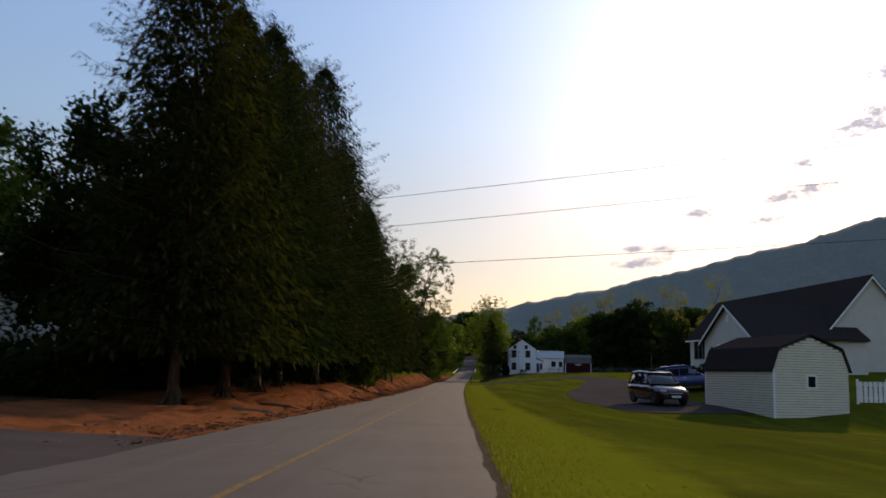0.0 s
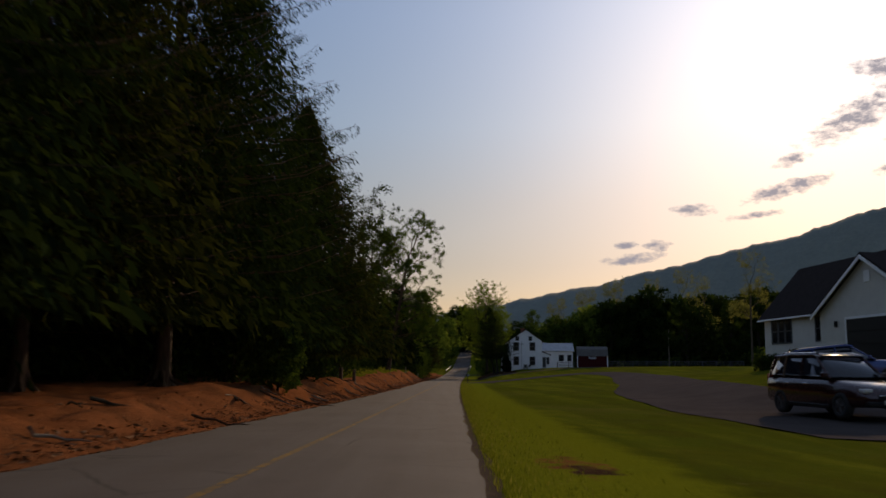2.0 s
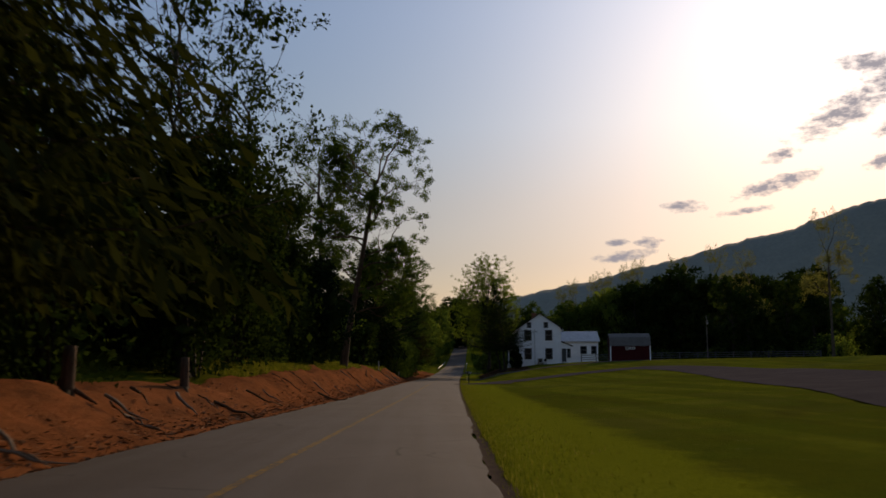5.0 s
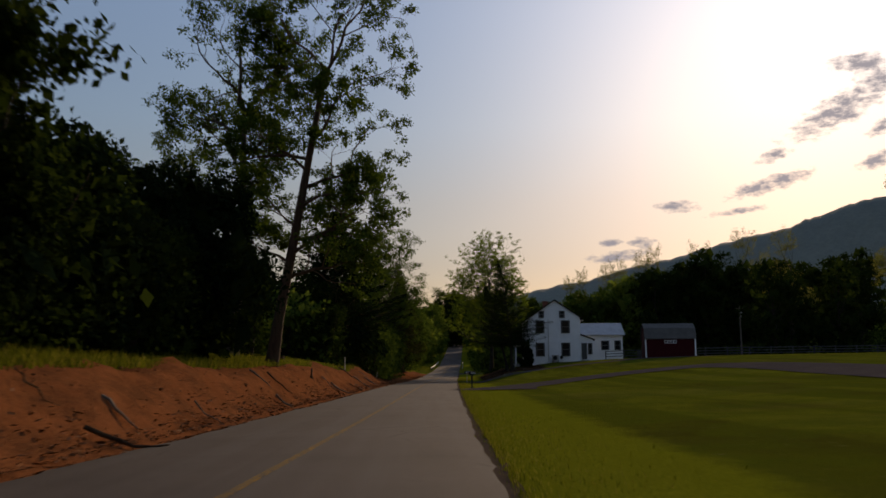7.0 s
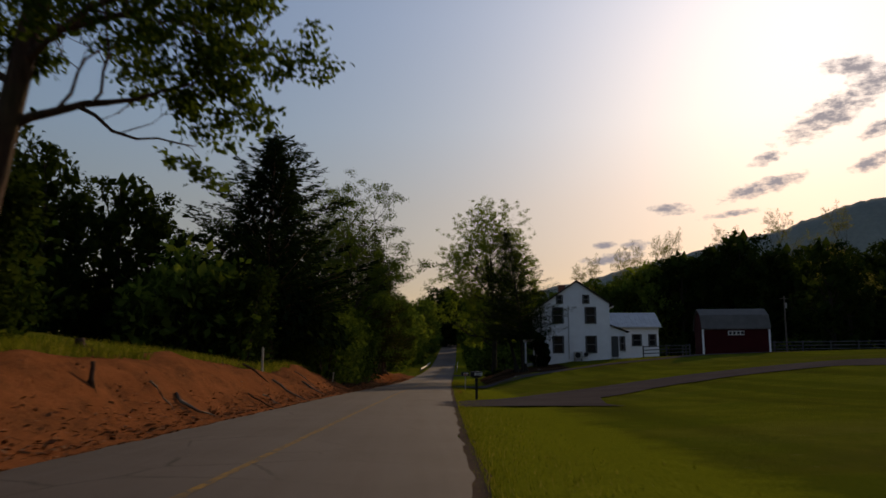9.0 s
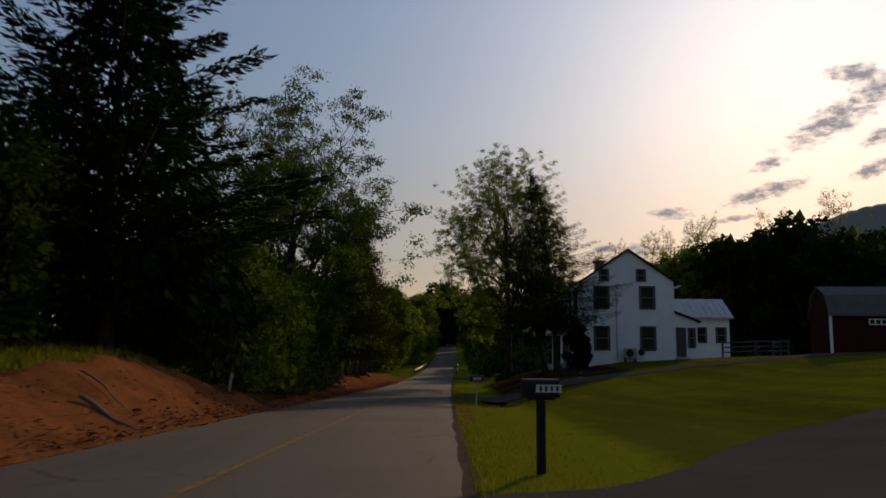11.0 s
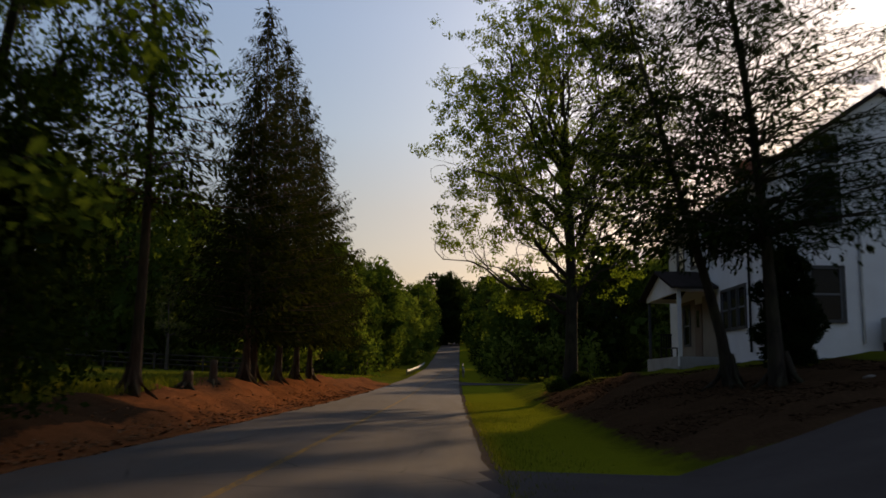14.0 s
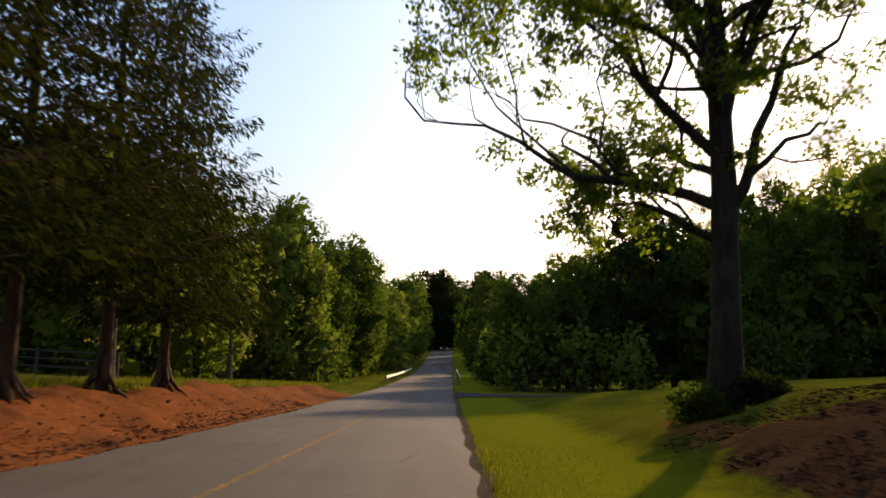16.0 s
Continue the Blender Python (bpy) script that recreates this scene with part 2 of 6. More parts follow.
lawn = m.mix(m.ramp(m.noise(3.2, 5, 0.8), (0.62, 0.0), (0.72, 0.55)), lawn, (0.20, 0.18, 0.07))
# z3: brighter, yellower lawn within a few metres of the road
lawn = m.mix(m.ramp(m.math('ADD', z3, m.math('MULTIPLY', m.math('SUBTRACT', g_mid, 0.5), 0.8)), (0.35, 0.0), (0.75, 0.8)), lawn, m.ramp(g_fine, (0.3, (0.105, 0.125, 0.007)), (0.75, (0.215, 0.215, 0.016))))
clay = m.mix(0.5, m.ramp(g_mid, (0.3, (0.15, 0.046, 0.017)), (0.7, (0.31, 0.110, 0.042))), m.ramp(g_fine, (0.3, (0.12, 0.038, 0.015)), (0.75, (0.37, 0.148, 0.060))))
clay = m.mix(m.ramp(m.noise(0.7, 6, 0.75, (1, 1, 3)), (0.46, 0.0), (0.66, 0.72)), clay, m.ramp(g_fine, (0.3, (0.05, 0.022, 0.011)), (0.75, (0.15, 0.068, 0.032))))
# leaf litter, its colour lowered to carry the tree shade on the slope
litter = m.mix(0.55, m.ramp(g_mid, (0.3, (0.024, 0.012, 0.007)), (0.7, (0.075, 0.040, 0.022))), m.ramp(g_fine, (0.3, (0.014, 0.008, 0.005)), (0.72, (0.13, 0.075, 0.042))))
ragged = m.math("MULTIPLY", m.math("SUBTRACT", m.noise(2.4, 5, 0.75), 0.5), 0.9)
col = m.mix(m.ramp(m.math("ADD", z1, ragged), (0.42, 0.0), (0.58, 1.0)), lawn, clay)
col = m.mix(m.ramp(m.math("ADD", z2, ragged), (0.42, 0.0), (0.58, 1.0)), col, litter)
M_GROUND = m.shade(col, 0.95, 0, m.bump(m.math("ADD", g_fine, m.math("MULTIPLY", g_mid, 2.0)), 0.7, 0.06), 0.0)

M_WHITE = plain("white_painted_siding", (0.72, 0.74, 0.78), 0.7, vary=0.12, scale=4)
M_TRIM = plain("white_trim_paint", (0.78, 0.78, 0.78), 0.6, vary=0.1)
M_DARKTRIM = plain("dark_green_trim_paint", (0.035, 0.04, 0.045), 0.6)
M_SASH = plain("grey_window_sash", (0.10, 0.11, 0.13), 0.6, vary=0.1)
M_SHINGLE = plain("dark_asphalt_shingle", (0.040, 0.033, 0.032), 0.95, scale=12, bump=0.5, spec=0.0)
M_SLATE = plain("grey_standing_seam_roof", (0.36, 0.38, 0.40), 0.45, 0.5, scale=5)
M_RED = plain("barn_red_boards", (0.050, 0.007, 0.008), 0.9, scale=5, spec=0.1)
M_GREYROOF = plain("weathered_grey_roofing", (0.11, 0.106, 0.103), 0.85, scale=7, spec=0.15)
M_CREAM = plain("cream_vinyl_siding", (0.70, 0.66, 0.52), 0.6, vary=0.1)
# dark tone that shows between the barn's boards as their lap shadows
M_CREAM_SHADE = plain("weathered_sheathing", (0.20, 0.18, 0.14), 0.9)
M_TAN = plain("pale_tan_siding", (0.56, 0.54, 0.49), 0.65, vary=0.1)
M_BRICK = plain("red_chimney_brick", (0.20, 0.07, 0.045), 0.9, scale=10)
M_CONC = plain("weathered_concrete", (0.36, 0.35, 0.33), 0.9, scale=6)
M_WOOD = plain("weathered_grey_wood", (0.16, 0.13, 0.10), 0.9, scale=8, bump=0.5)
M_PALEWOOD = plain("pale_weathered_post", (0.42, 0.36, 0.28), 0.85, scale=8, bump=0.4)
M_BLACK = plain("black_enamel", (0.012, 0.012, 0.013), 0.5, scale=8, spec=0.18)
M_STEEL = plain("galvanised_steel", (0.45, 0.46, 0.47), 0.45, 0.8, scale=6)
M_RUBBER = plain("tyre_rubber", (0.02, 0.02, 0.02), 0.85, scale=10)
M_CHROME = plain("bright_chrome", (0.75, 0.75, 0.76), 0.15, 1.0, vary=0.05)
M_MAROON = plain("dark_maroon_car_paint", (0.038, 0.007, 0.007), 0.25, 0.2, vary=0.08, coat=0.8, bump=0.02)
M_BLUE = plain("blue_car_paint", (0.012, 0.045, 0.19), 0.25, 0.2, vary=0.08, coat=0.8, bump=0.02)
M_REDP = plain("red_flag_paint", (0.42, 0.03, 0.03), 0.5)
M_DIGIT = plain("white_number_plate", (0.66, 0.66, 0.64), 0.6, vary=0.08)

m = Nodes("window_glass")
M_GLASS = m.shade(m.ramp(m.noise(0.7, 2, local=True), (0.3, (0.005, 0.007, 0.010)), (0.7, (0.011, 0.015, 0.019))), 0.12, 0, None, 0.10)
m = Nodes("car_glass")
M_CARGLASS = m.shade(m.ramp(m.noise(0.7, 2, local=True), (0.3, (0.010, 0.013, 0.017)), (0.7, (0.02, 0.026, 0.03))), 0.06, 0, None, 0.9)
m = Nodes("lamp_lens")
M_LENS = m.shade((0.5, 0.5, 0.48), 0.12, 0, None, 0.7)
# ridge forest: the pale grey-blue of valley haze is mixed into the base colour
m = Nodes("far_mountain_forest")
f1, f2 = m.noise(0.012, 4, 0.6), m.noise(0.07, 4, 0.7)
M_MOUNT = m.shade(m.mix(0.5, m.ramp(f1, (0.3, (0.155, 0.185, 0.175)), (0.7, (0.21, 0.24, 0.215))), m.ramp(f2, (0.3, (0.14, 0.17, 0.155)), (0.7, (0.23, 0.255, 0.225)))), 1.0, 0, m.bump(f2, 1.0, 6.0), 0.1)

# ---------------------------------------------------------------- building blocks


def mesh_object(name, verts, faces, mats, face_mats=None, smooth=False, parent=None, label=""):
    me = bpy.data.meshes.new(name)
    me.from_pydata(verts, [], faces)
    for mt in (mats if isinstance(mats, (list, tuple)) else [mats]):
        me.materials.append(mt)
    if face_mats is not None:
        me.polygons.foreach_set("material_index", face_mats)
    if smooth:
        me.polygons.foreach_set("use_smooth", [True] * len(me.polygons))
    me.update()
    ob = new(name, me)
    if parent is not None:
        ob.parent = parent
    if label:
        ob["label"] = label
    return ob


def part(name, bm, material, parent=None, label="", smooth=False):
    me = bpy.data.meshes.new(name)
    bmesh.ops.recalc_face_normals(bm, faces=bm.faces)
    bm.to_mesh(me)
    bm.free()
    me.materials.append(material)
    if smooth:
        me.polygons.foreach_set("use_smooth", [True] * len(me.polygons))
    ob = new(name, me)
    if parent is not None:
        ob.parent = parent
    if label:
        ob["label"] = label
    return ob


def box(bm, lo, hi, bevel=0.0):
    lo, hi = Vector(lo), Vector(hi)
    r = bmesh.ops.create_cube(bm, size=1.0)
    for v in r["verts"]:
        v.co = Vector([lo[i] + (v.co[i] + 0.5) * (hi[i] - lo[i]) for i in range(3)])
    if bevel:
        edges = list({e for v in r["verts"] for e in v.link_edges})
        bmesh.ops.bevel(bm, geom=edges, offset=bevel, segments=1, affect="EDGES", profile=0.5)
    return bm


def boxes(*spans, bevel=0.0):
    bm = bmesh.new()
    for lo, hi in spans:
        box(bm, lo, hi, bevel)
    return bm


def prism(outline, y0, y1):
    """A solid from an outline in x and z, drawn out along y."""
    bm = bmesh.new()
    a = [bm.verts.new((x, y0, z)) for x, z in outline]
    b = [bm.verts.new((x, y1, z)) for x, z in outline]
    bm.faces.new(a)
    bm.faces.new(b[::-1])
    for i in range(len(outline)):
        j = (i + 1) % len(outline)
        bm.faces.new((a[i], a[j], b[j], b[i]))
    return bm


def tube(bm, a, b, r0, r1=None, sides=8):
    r1 = r0 if r1 is None else r1
    a, b = Vector(a), Vector(b)
    r = bmesh.ops.create_cone(bm, cap_ends=True, segments=sides, radius1=r0, radius2=r1, depth=(b - a).length)
    q = (b - a).to_track_quat("Z", "Y").to_matrix().to_4x4()
    bmesh.ops.transform(bm, matrix=Matrix.Translation((a + b) / 2) @ q, verts=r["verts"])
    return bm


def thing(name, m, label, category, group=""):
    e = new(name)
    e.matrix_basis = m
    e.empty_display_size = 0.3
    return tagged(e, label, category, group)


# ---------------------------------------------------------------- lie of the land


def smooth_table(xs, ys, sigma, lo, hi, step=1.0):
    g = np.arange(lo, hi, step)
    v = np.interp(g, xs, ys)
    k = np.exp(-0.5 * (np.arange(-4 * sigma, 4 * sigma + step, step) / sigma) ** 2)
    pad = len(k) // 2
    return g, np.convolve(np.pad(v, pad, mode="edge"), k / k.sum(), mode="valid")[: len(g)]


RZ_G, RZ_V = smooth_table([-200, 0, 50, 80, 117, 160, 200, 225, 250, 273, 300, 335, 400, 450, 520, 620, 900], [0.6, 0.0, -0.43, -0.54, -0.6, -0.38, -0.30, -0.12, 0.35, 0.9, 1.7, 3.1, 7.8, 11.5, 15, 20, 28], 8, -200, 900)


def road_x(y):
    y = np.asarray(y, float)
    yc = np.clip(y, 0, 260)
    base = 6.8e-5 * yc * yc + 0.0202 * yc + 0.04
    return base + np.where(y < 0, 0.0202 * y, 0) + np.where(y > 260, (y - 260) * 0.0556, 0)


def road_z(y):
    return np.interp(y, RZ_G, RZ_V)


RIGHT_LAT = np.array([0.4, 3, 6, 12, 20, 30, 55])
RIGHT_Y = np.array([-40, 20, 45, 62, 70, 82, 105, 140, 172, 188, 205, 225, 255, 320, 430])
RIGHT_Z = np.array([
    [0, 0, 0, 0, 0, 0, 0], [0, -.05, -.15, -.3, -.4, -.4, 0], [0, -.05, -.2, -.6, -.9, -.5, .6], [0, 0, -.05, -.1, .35, 1.3, 1.8], [0, 0, .05, .15, 1.4, 1.9, 2.1],
    [0, .05, .1, .2, 1.5, 3.0, 3.4], [0, .1, .2, .45, .9, 2.4, 3], [0, .1, .2, .5, 1.0, 1.6, 2.3], [-.05, 0, .3, 1.0, 1.8, 2.4, 3],
    [0, -.1, .8, 1.6, 2.4, 2.7, 3], [0, 0, 1.2, 2.1, 2.5, 2.7, 3], [0, .1, .9, 1.4, 1.8, 2.0, 2.5], [0, 0, 0, .1, .3, .5, 1], [0, -.3, -.6, -.8, -.8, -.5, 0], [0, .3, .8, 1.5, 2, 3, 4]])
BANK_Y = [-60, 20, 30, 37, 44, 58, 70, 80, 90, 95, 104, 110, 122, 133, 149, 157, 164, 168, 173, 182, 194, 205, 222, 234, 250, 262, 300]
BANK_H = [0.1, 0.12, 0.2, 0.35, 0.55, 0.75, 0.8, 1.0, 0.85, 0.85, 1.2, 1.35, 1.35, 1.5, 1.45, 1.1, 1.5, 1.1, 0.5, 0.35, 0.6, 0.85, 0.8, 0.7, 0.4, 0.15, 0.1]


def sstep(a, b, x):
    t = np.clip((x - a) / (b - a), 0, 1)
    return t * t * (3 - 2 * t)


def bilinear(lat, y):
    i = np.clip(np.searchsorted(RIGHT_Y, y) - 1, 0, len(RIGHT_Y) - 2)
    j = np.clip(np.searchsorted(RIGHT_LAT, lat) - 1, 0, len(RIGHT_LAT) - 2)
    u = np.clip((y - RIGHT_Y[i]) / (RIGHT_Y[i + 1] - RIGHT_Y[i]), 0, 1)
    v = np.clip((lat - RIGHT_LAT[j]) / (RIGHT_LAT[j + 1] - RIGHT_LAT[j]), 0, 1)
    u, v = u * u * (3 - 2 * u), v
    return (RIGHT_Z[i, j] * (1 - u) + RIGHT_Z[i + 1, j] * u) * (1 - v) + (RIGHT_Z[i, j + 1] * (1 - u) + RIGHT_Z[i + 1, j + 1] * u) * v


def ground_z(x, y):
    x, y = np.asarray(x, float), np.asarray(y, float)
    lat = x - road_x(y)
    zr = road_z(y)
    right = zr + bilinear(np.maximum(lat, 0.4), y) + np.maximum(lat - 55, 0) * 0.03
    bank = np.interp(y, BANK_Y, BANK_H)
    d = -5.05 - lat
    left = zr + bank * sstep(0.15, 2.6, d) + np.clip(d - 2.6, 0, 60) * 0.035 + sstep(88, 106, y) * sstep(182, 150, y) * (np.clip(d - 2.6, 0, 7) * 0.13 + np.clip(d - 9.6, 0, 14) * 0.07)
    z = np.where(lat > 0.4, right, np.where(lat < -5.05, left, zr))
    on_road = (lat > -5.35) & (lat < 0.55)
    return z - np.where(on_road, 0.05, 0.0)


def gz(x, y):
    return float(ground_z(x, y))


def at_lat(lat, y):
    return float(road_x(y)) + lat


def value_noise(x, y, s, seed=0):
    return np.array([noise.noise((a * s, b * s, seed * 7.3)) for a, b in zip(np.ravel(x), np.ravel(y))]).reshape(np.shape(x))


lats = np.concatenate([[-2600, -1400, -800, -450, -260], np.arange(-160, -40, 12), np.arange(-40, -14, 2.0), np.arange(-14, -8.5, 0.6), np.arange(-8.5, -5.4, 0.22), [-5.2, -5.0, -3.5, -1.5, 0.2], np.arange(0.4, 12, 0.45), np.arange(12, 40, 1.6), np.arange(40, 160, 12), [190, 260, 450, 800, 1400, 2600]])
ys_g = np.concatenate([[-2400, -900, -400], np.arange(-160, -16, 12), np.arange(-16, 262, 0.8), np.arange(262, 420, 5), np.arange(420, 900, 30), [1000, 1300, 1800, 2600, 3600]])
LA, YY = np.meshgrid(lats, ys_g)
XX = road_x(YY) + LA
ZZ = ground_z(XX, YY)
near = (np.abs(LA) < 30) & (YY > -16) & (YY < 262)
rough = value_noise(XX, YY, 0.55, 1) * 0.05 + value_noise(XX, YY, 1.9, 2) * 0.025
gully = 0.10 * value_noise(XX, YY * 2.2, 0.8, 5) - 0.12 * np.abs(value_noise(XX * 0.3, YY, 0.9, 6))
bankmask = sstep(-5.25, -5.8, LA) * sstep(-10.5, -8.0, LA)
knoll = sstep(180, 190, YY) * sstep(222, 214, YY) * sstep(3.0, 4.6, LA) * sstep(13, 9, LA)
off_road = sstep(0.5, 1.5, np.abs(LA + 2.3) - 2.75)
fine_ = value_noise(XX, YY, 3.3, 8) * 0.05
ZZ = ZZ + np.where(near, rough * off_road * (0.6 + 4.4 * np.maximum(bankmask, knoll)) + gully * bankmask * 1.3 + fine_ * bankmask, 0)
ditch = np.exp(-((LA - 2.15) / 0.62) ** 4 - ((YY - 177.6) / 2.6) ** 4)
ZZ = ZZ - 0.62 * ditch
clay = sstep(-5.0, -5.3, LA) * sstep(-8.5 - 7.5 * sstep(96, 86, YY), -7.5 - 6.0 * sstep(96, 86, YY), LA) * sstep(10, 20, YY) * sstep(262, 240, YY)
clay = np.maximum(clay, 0.75 * sstep(0.9, 0.45, LA) * (LA > 0) * sstep(150, 156, YY) * sstep(176, 172, YY))
clay = np.maximum(clay, 1.0 * sstep(1.35, 0.7, LA) * (LA > 0) * sstep(160, 166, YY) * sstep(184, 178, YY))
clay = np.maximum(clay, 0.55 * sstep(186, 192, YY) * sstep(222, 214, YY) * sstep(3.2, 3.8, LA) * sstep(5.2, 4.4, LA))
litter = sstep(187.5, 190.5, YY) * sstep(216, 209, YY) * sstep(2.6, 4.2, LA) * sstep(11.5 - 4.0 * sstep(199, 205, YY), 9.5 - 4.0 * sstep(199, 205, YY), LA)
litter = np.maximum(litter, 0.8 * sstep(-11.0, -13.5, LA) * sstep(-24, -18, LA) * sstep(95, 80, YY) * sstep(5, 15, YY))
litter = np.maximum(litter, 0.9 * sstep(-6.0, -6.6, LA) * sstep(-16, -12, LA) * sstep(166, 172, YY) * sstep(200, 194, YY))
clay = np.maximum(clay, 0.55 * np.clip(1.25 - ((LA - 1.75) / 0.75) ** 2 - ((YY - 41) / 2.4) ** 2, 0, 1))
# dark spot on level ground that stands for the shade in a dug hole
litter = np.maximum(litter, 0.8 * np.clip(1.2 - ((LA - 1.9) / 0.45) ** 2 - ((YY - 40.2) / 1.0) ** 2, 0, 1))
# the ditch takes the dark litter colour, which paints the shade inside it
litter = np.maximum(litter, ditch)
nr, nc = XX.shape
gverts = np.stack([XX, YY, ZZ], -1).reshape(-1, 3).tolist()
gfaces = [(r * nc + c, r * nc + c + 1, (r + 1) * nc + c + 1, (r + 1) * nc + c) for r in range(nr - 1) for c in range(nc - 1)]
ground = mesh_object("ground", gverts, gfaces, M_GROUND, smooth=True)
za = ground.data.color_attributes.new("zones", "FLOAT_COLOR", "POINT")
za.data.foreach_set("color", np.stack([clay, litter, sstep(0.2, 0.7, LA) * sstep(4.2, 2.2, LA), clay * 0 + 1], -1).ravel())
tagged(ground, "mown lawn, red clay road bank and leaf litter", "ground", kind="structure")


def strip(name, ys, lat_list, lift, mat, label, category, zfun=None, frayed=False):
    """A paved strip that follows the road."""
    ys = np.asarray(ys, float)
    la = np.asarray(lat_list, float)
    L, Y = np.meshgrid(la, ys)
    if frayed:
        wob = 0.09 * value_noise(L * 0 + 3.7, Y, 0.7, 9) + 0.05 * value_noise(L * 0 + 1.3, Y, 2.1, 10)
        L = L + np.where(L > la[-1] - 0.01, wob, np.where(L < la[0] + 0.01, -wob * 1.6, 0))
    X = road_x(Y) + L
    Z = (road_z(Y) if zfun is None else zfun(X, Y)) + lift + 0.03 * (1 - ((L + 2.3) / 2.8) ** 2) * (zfun is None)
    n = len(la)
    f = [(r * n + c, r * n + c + 1, (r + 1) * n + c + 1, (r + 1) * n + c) for r in range(len(ys) - 1) for c in range(n - 1)]
    return tagged(mesh_object(name, np.stack([X, Y, Z], -1).reshape(-1, 3).tolist(), f, mat, smooth=True), label, category, kind="structure")


ry = np.concatenate([np.arange(-160, 0, 2.0), np.arange(0, 240, 0.5), np.arange(240, 330, 1.0), np.arange(330, 900, 8.0)])
edge_r = 0.42
road = strip("road", ry, np.linspace(-5.08, edge_r, 9), 0.0, M_ASPHALT, "worn grey two-lane asphalt road with cracks", "road", frayed=True)
line = strip("centre_line", np.arange(-100, 330, 2.0), [-2.32, -2.21], 0.005, M_YELLOW, "faded yellow painted centre line on the road", "road marking")
# frayed dark brown band beside the right edge of the asphalt
verge = strip("road_verge", np.arange(-20, 262, 0.5), [0.30, 0.54, 0.60], 0.004, plain("dark_gritty_verge_soil", (0.10, 0.072, 0.052), 0.95, scale=14, bump=0.6, spec=0.0, local=False), "narrow band of dark gritty soil along the asphalt edge", "road verge", zfun=lambda X, Y: np.maximum(ground_z(X, Y), road_z(Y) - 0.012), frayed=True)

# ---------------------------------------------------------------- trees


class Wood:
    """Collects tapered limbs as one mesh."""

    def __init__(self):
        self.v, self.f = [], []

    def limb(self, pts, radii, sides=6):
        base = len(self.v)
        n = len(pts)
        for i, (p, r) in enumerate(zip(pts, radii)):
            d = (pts[min(i + 1, n - 1)] - pts[max(i - 1, 0)]).normalized()
            a = d.orthogonal().normalized()
            b = d.cross(a)
            for k in range(sides):
                t = 2 * math.pi * k / sides
                self.v.append(p + (a * math.cos(t) + b * math.sin(t)) * r)
        for i in range(n - 1):
            for k in range(sides):
                k2 = (k + 1) % sides
                self.f.append((base + i * sides + k, base + i * sides + k2, base + (i + 1) * sides + k2, base + (i + 1) * sides + k))
        self.f.append(tuple(base + (n - 1) * sides + k for k in range(sides)))


def leaf_mesh(name, centres, dirs, sizes, aspect, mat, rng, parent, fold=0.25, facing=None):
    """Many small bent leaves, each its own island of two faces."""
    c, d, s = np.asarray(centres), np.asarray(dirs), np.asarray(sizes)
    n = len(c)
    r = rng.normal(size=(n, 3))
    if facing is not None:
        r = np.asarray(facing) + 0.38 * r
    d = d / np.maximum(np.linalg.norm(d, axis=1, keepdims=True), 1e-6)
    w = np.cross(d, r) + 1e-4
    w /= np.maximum(np.linalg.norm(w, axis=1, keepdims=True), 1e-6)
    u = np.cross(w, d)
    L, W = s[:, None], (s * np.asarray(aspect))[:, None]
    tip = c + d * L
    mid = c + d * L * 0.5 + u * L * fold * rng.uniform(-1, 1, (n, 1))
    v = np.stack([c, mid - w * W * 0.5, tip, mid + w * W * 0.5], 1).reshape(-1, 3)
    idx = np.arange(n) * 4
    f = np.stack([idx, idx + 1, idx + 2, idx + 3], 1)
    me = bpy.data.meshes.new(name)
    me.vertices.add(len(v))
    me.vertices.foreach_set("co", v.ravel())
    me.loops.add(n * 4)
    me.loops.foreach_set("vertex_index", f.ravel())
    me.polygons.add(n)
    me.polygons.foreach_set("loop_start", np.arange(n) * 4)
    me.update(calc_edges=True)
    me.materials.append(mat)
    ob = new(name, me)
    ob.parent = parent
    return ob


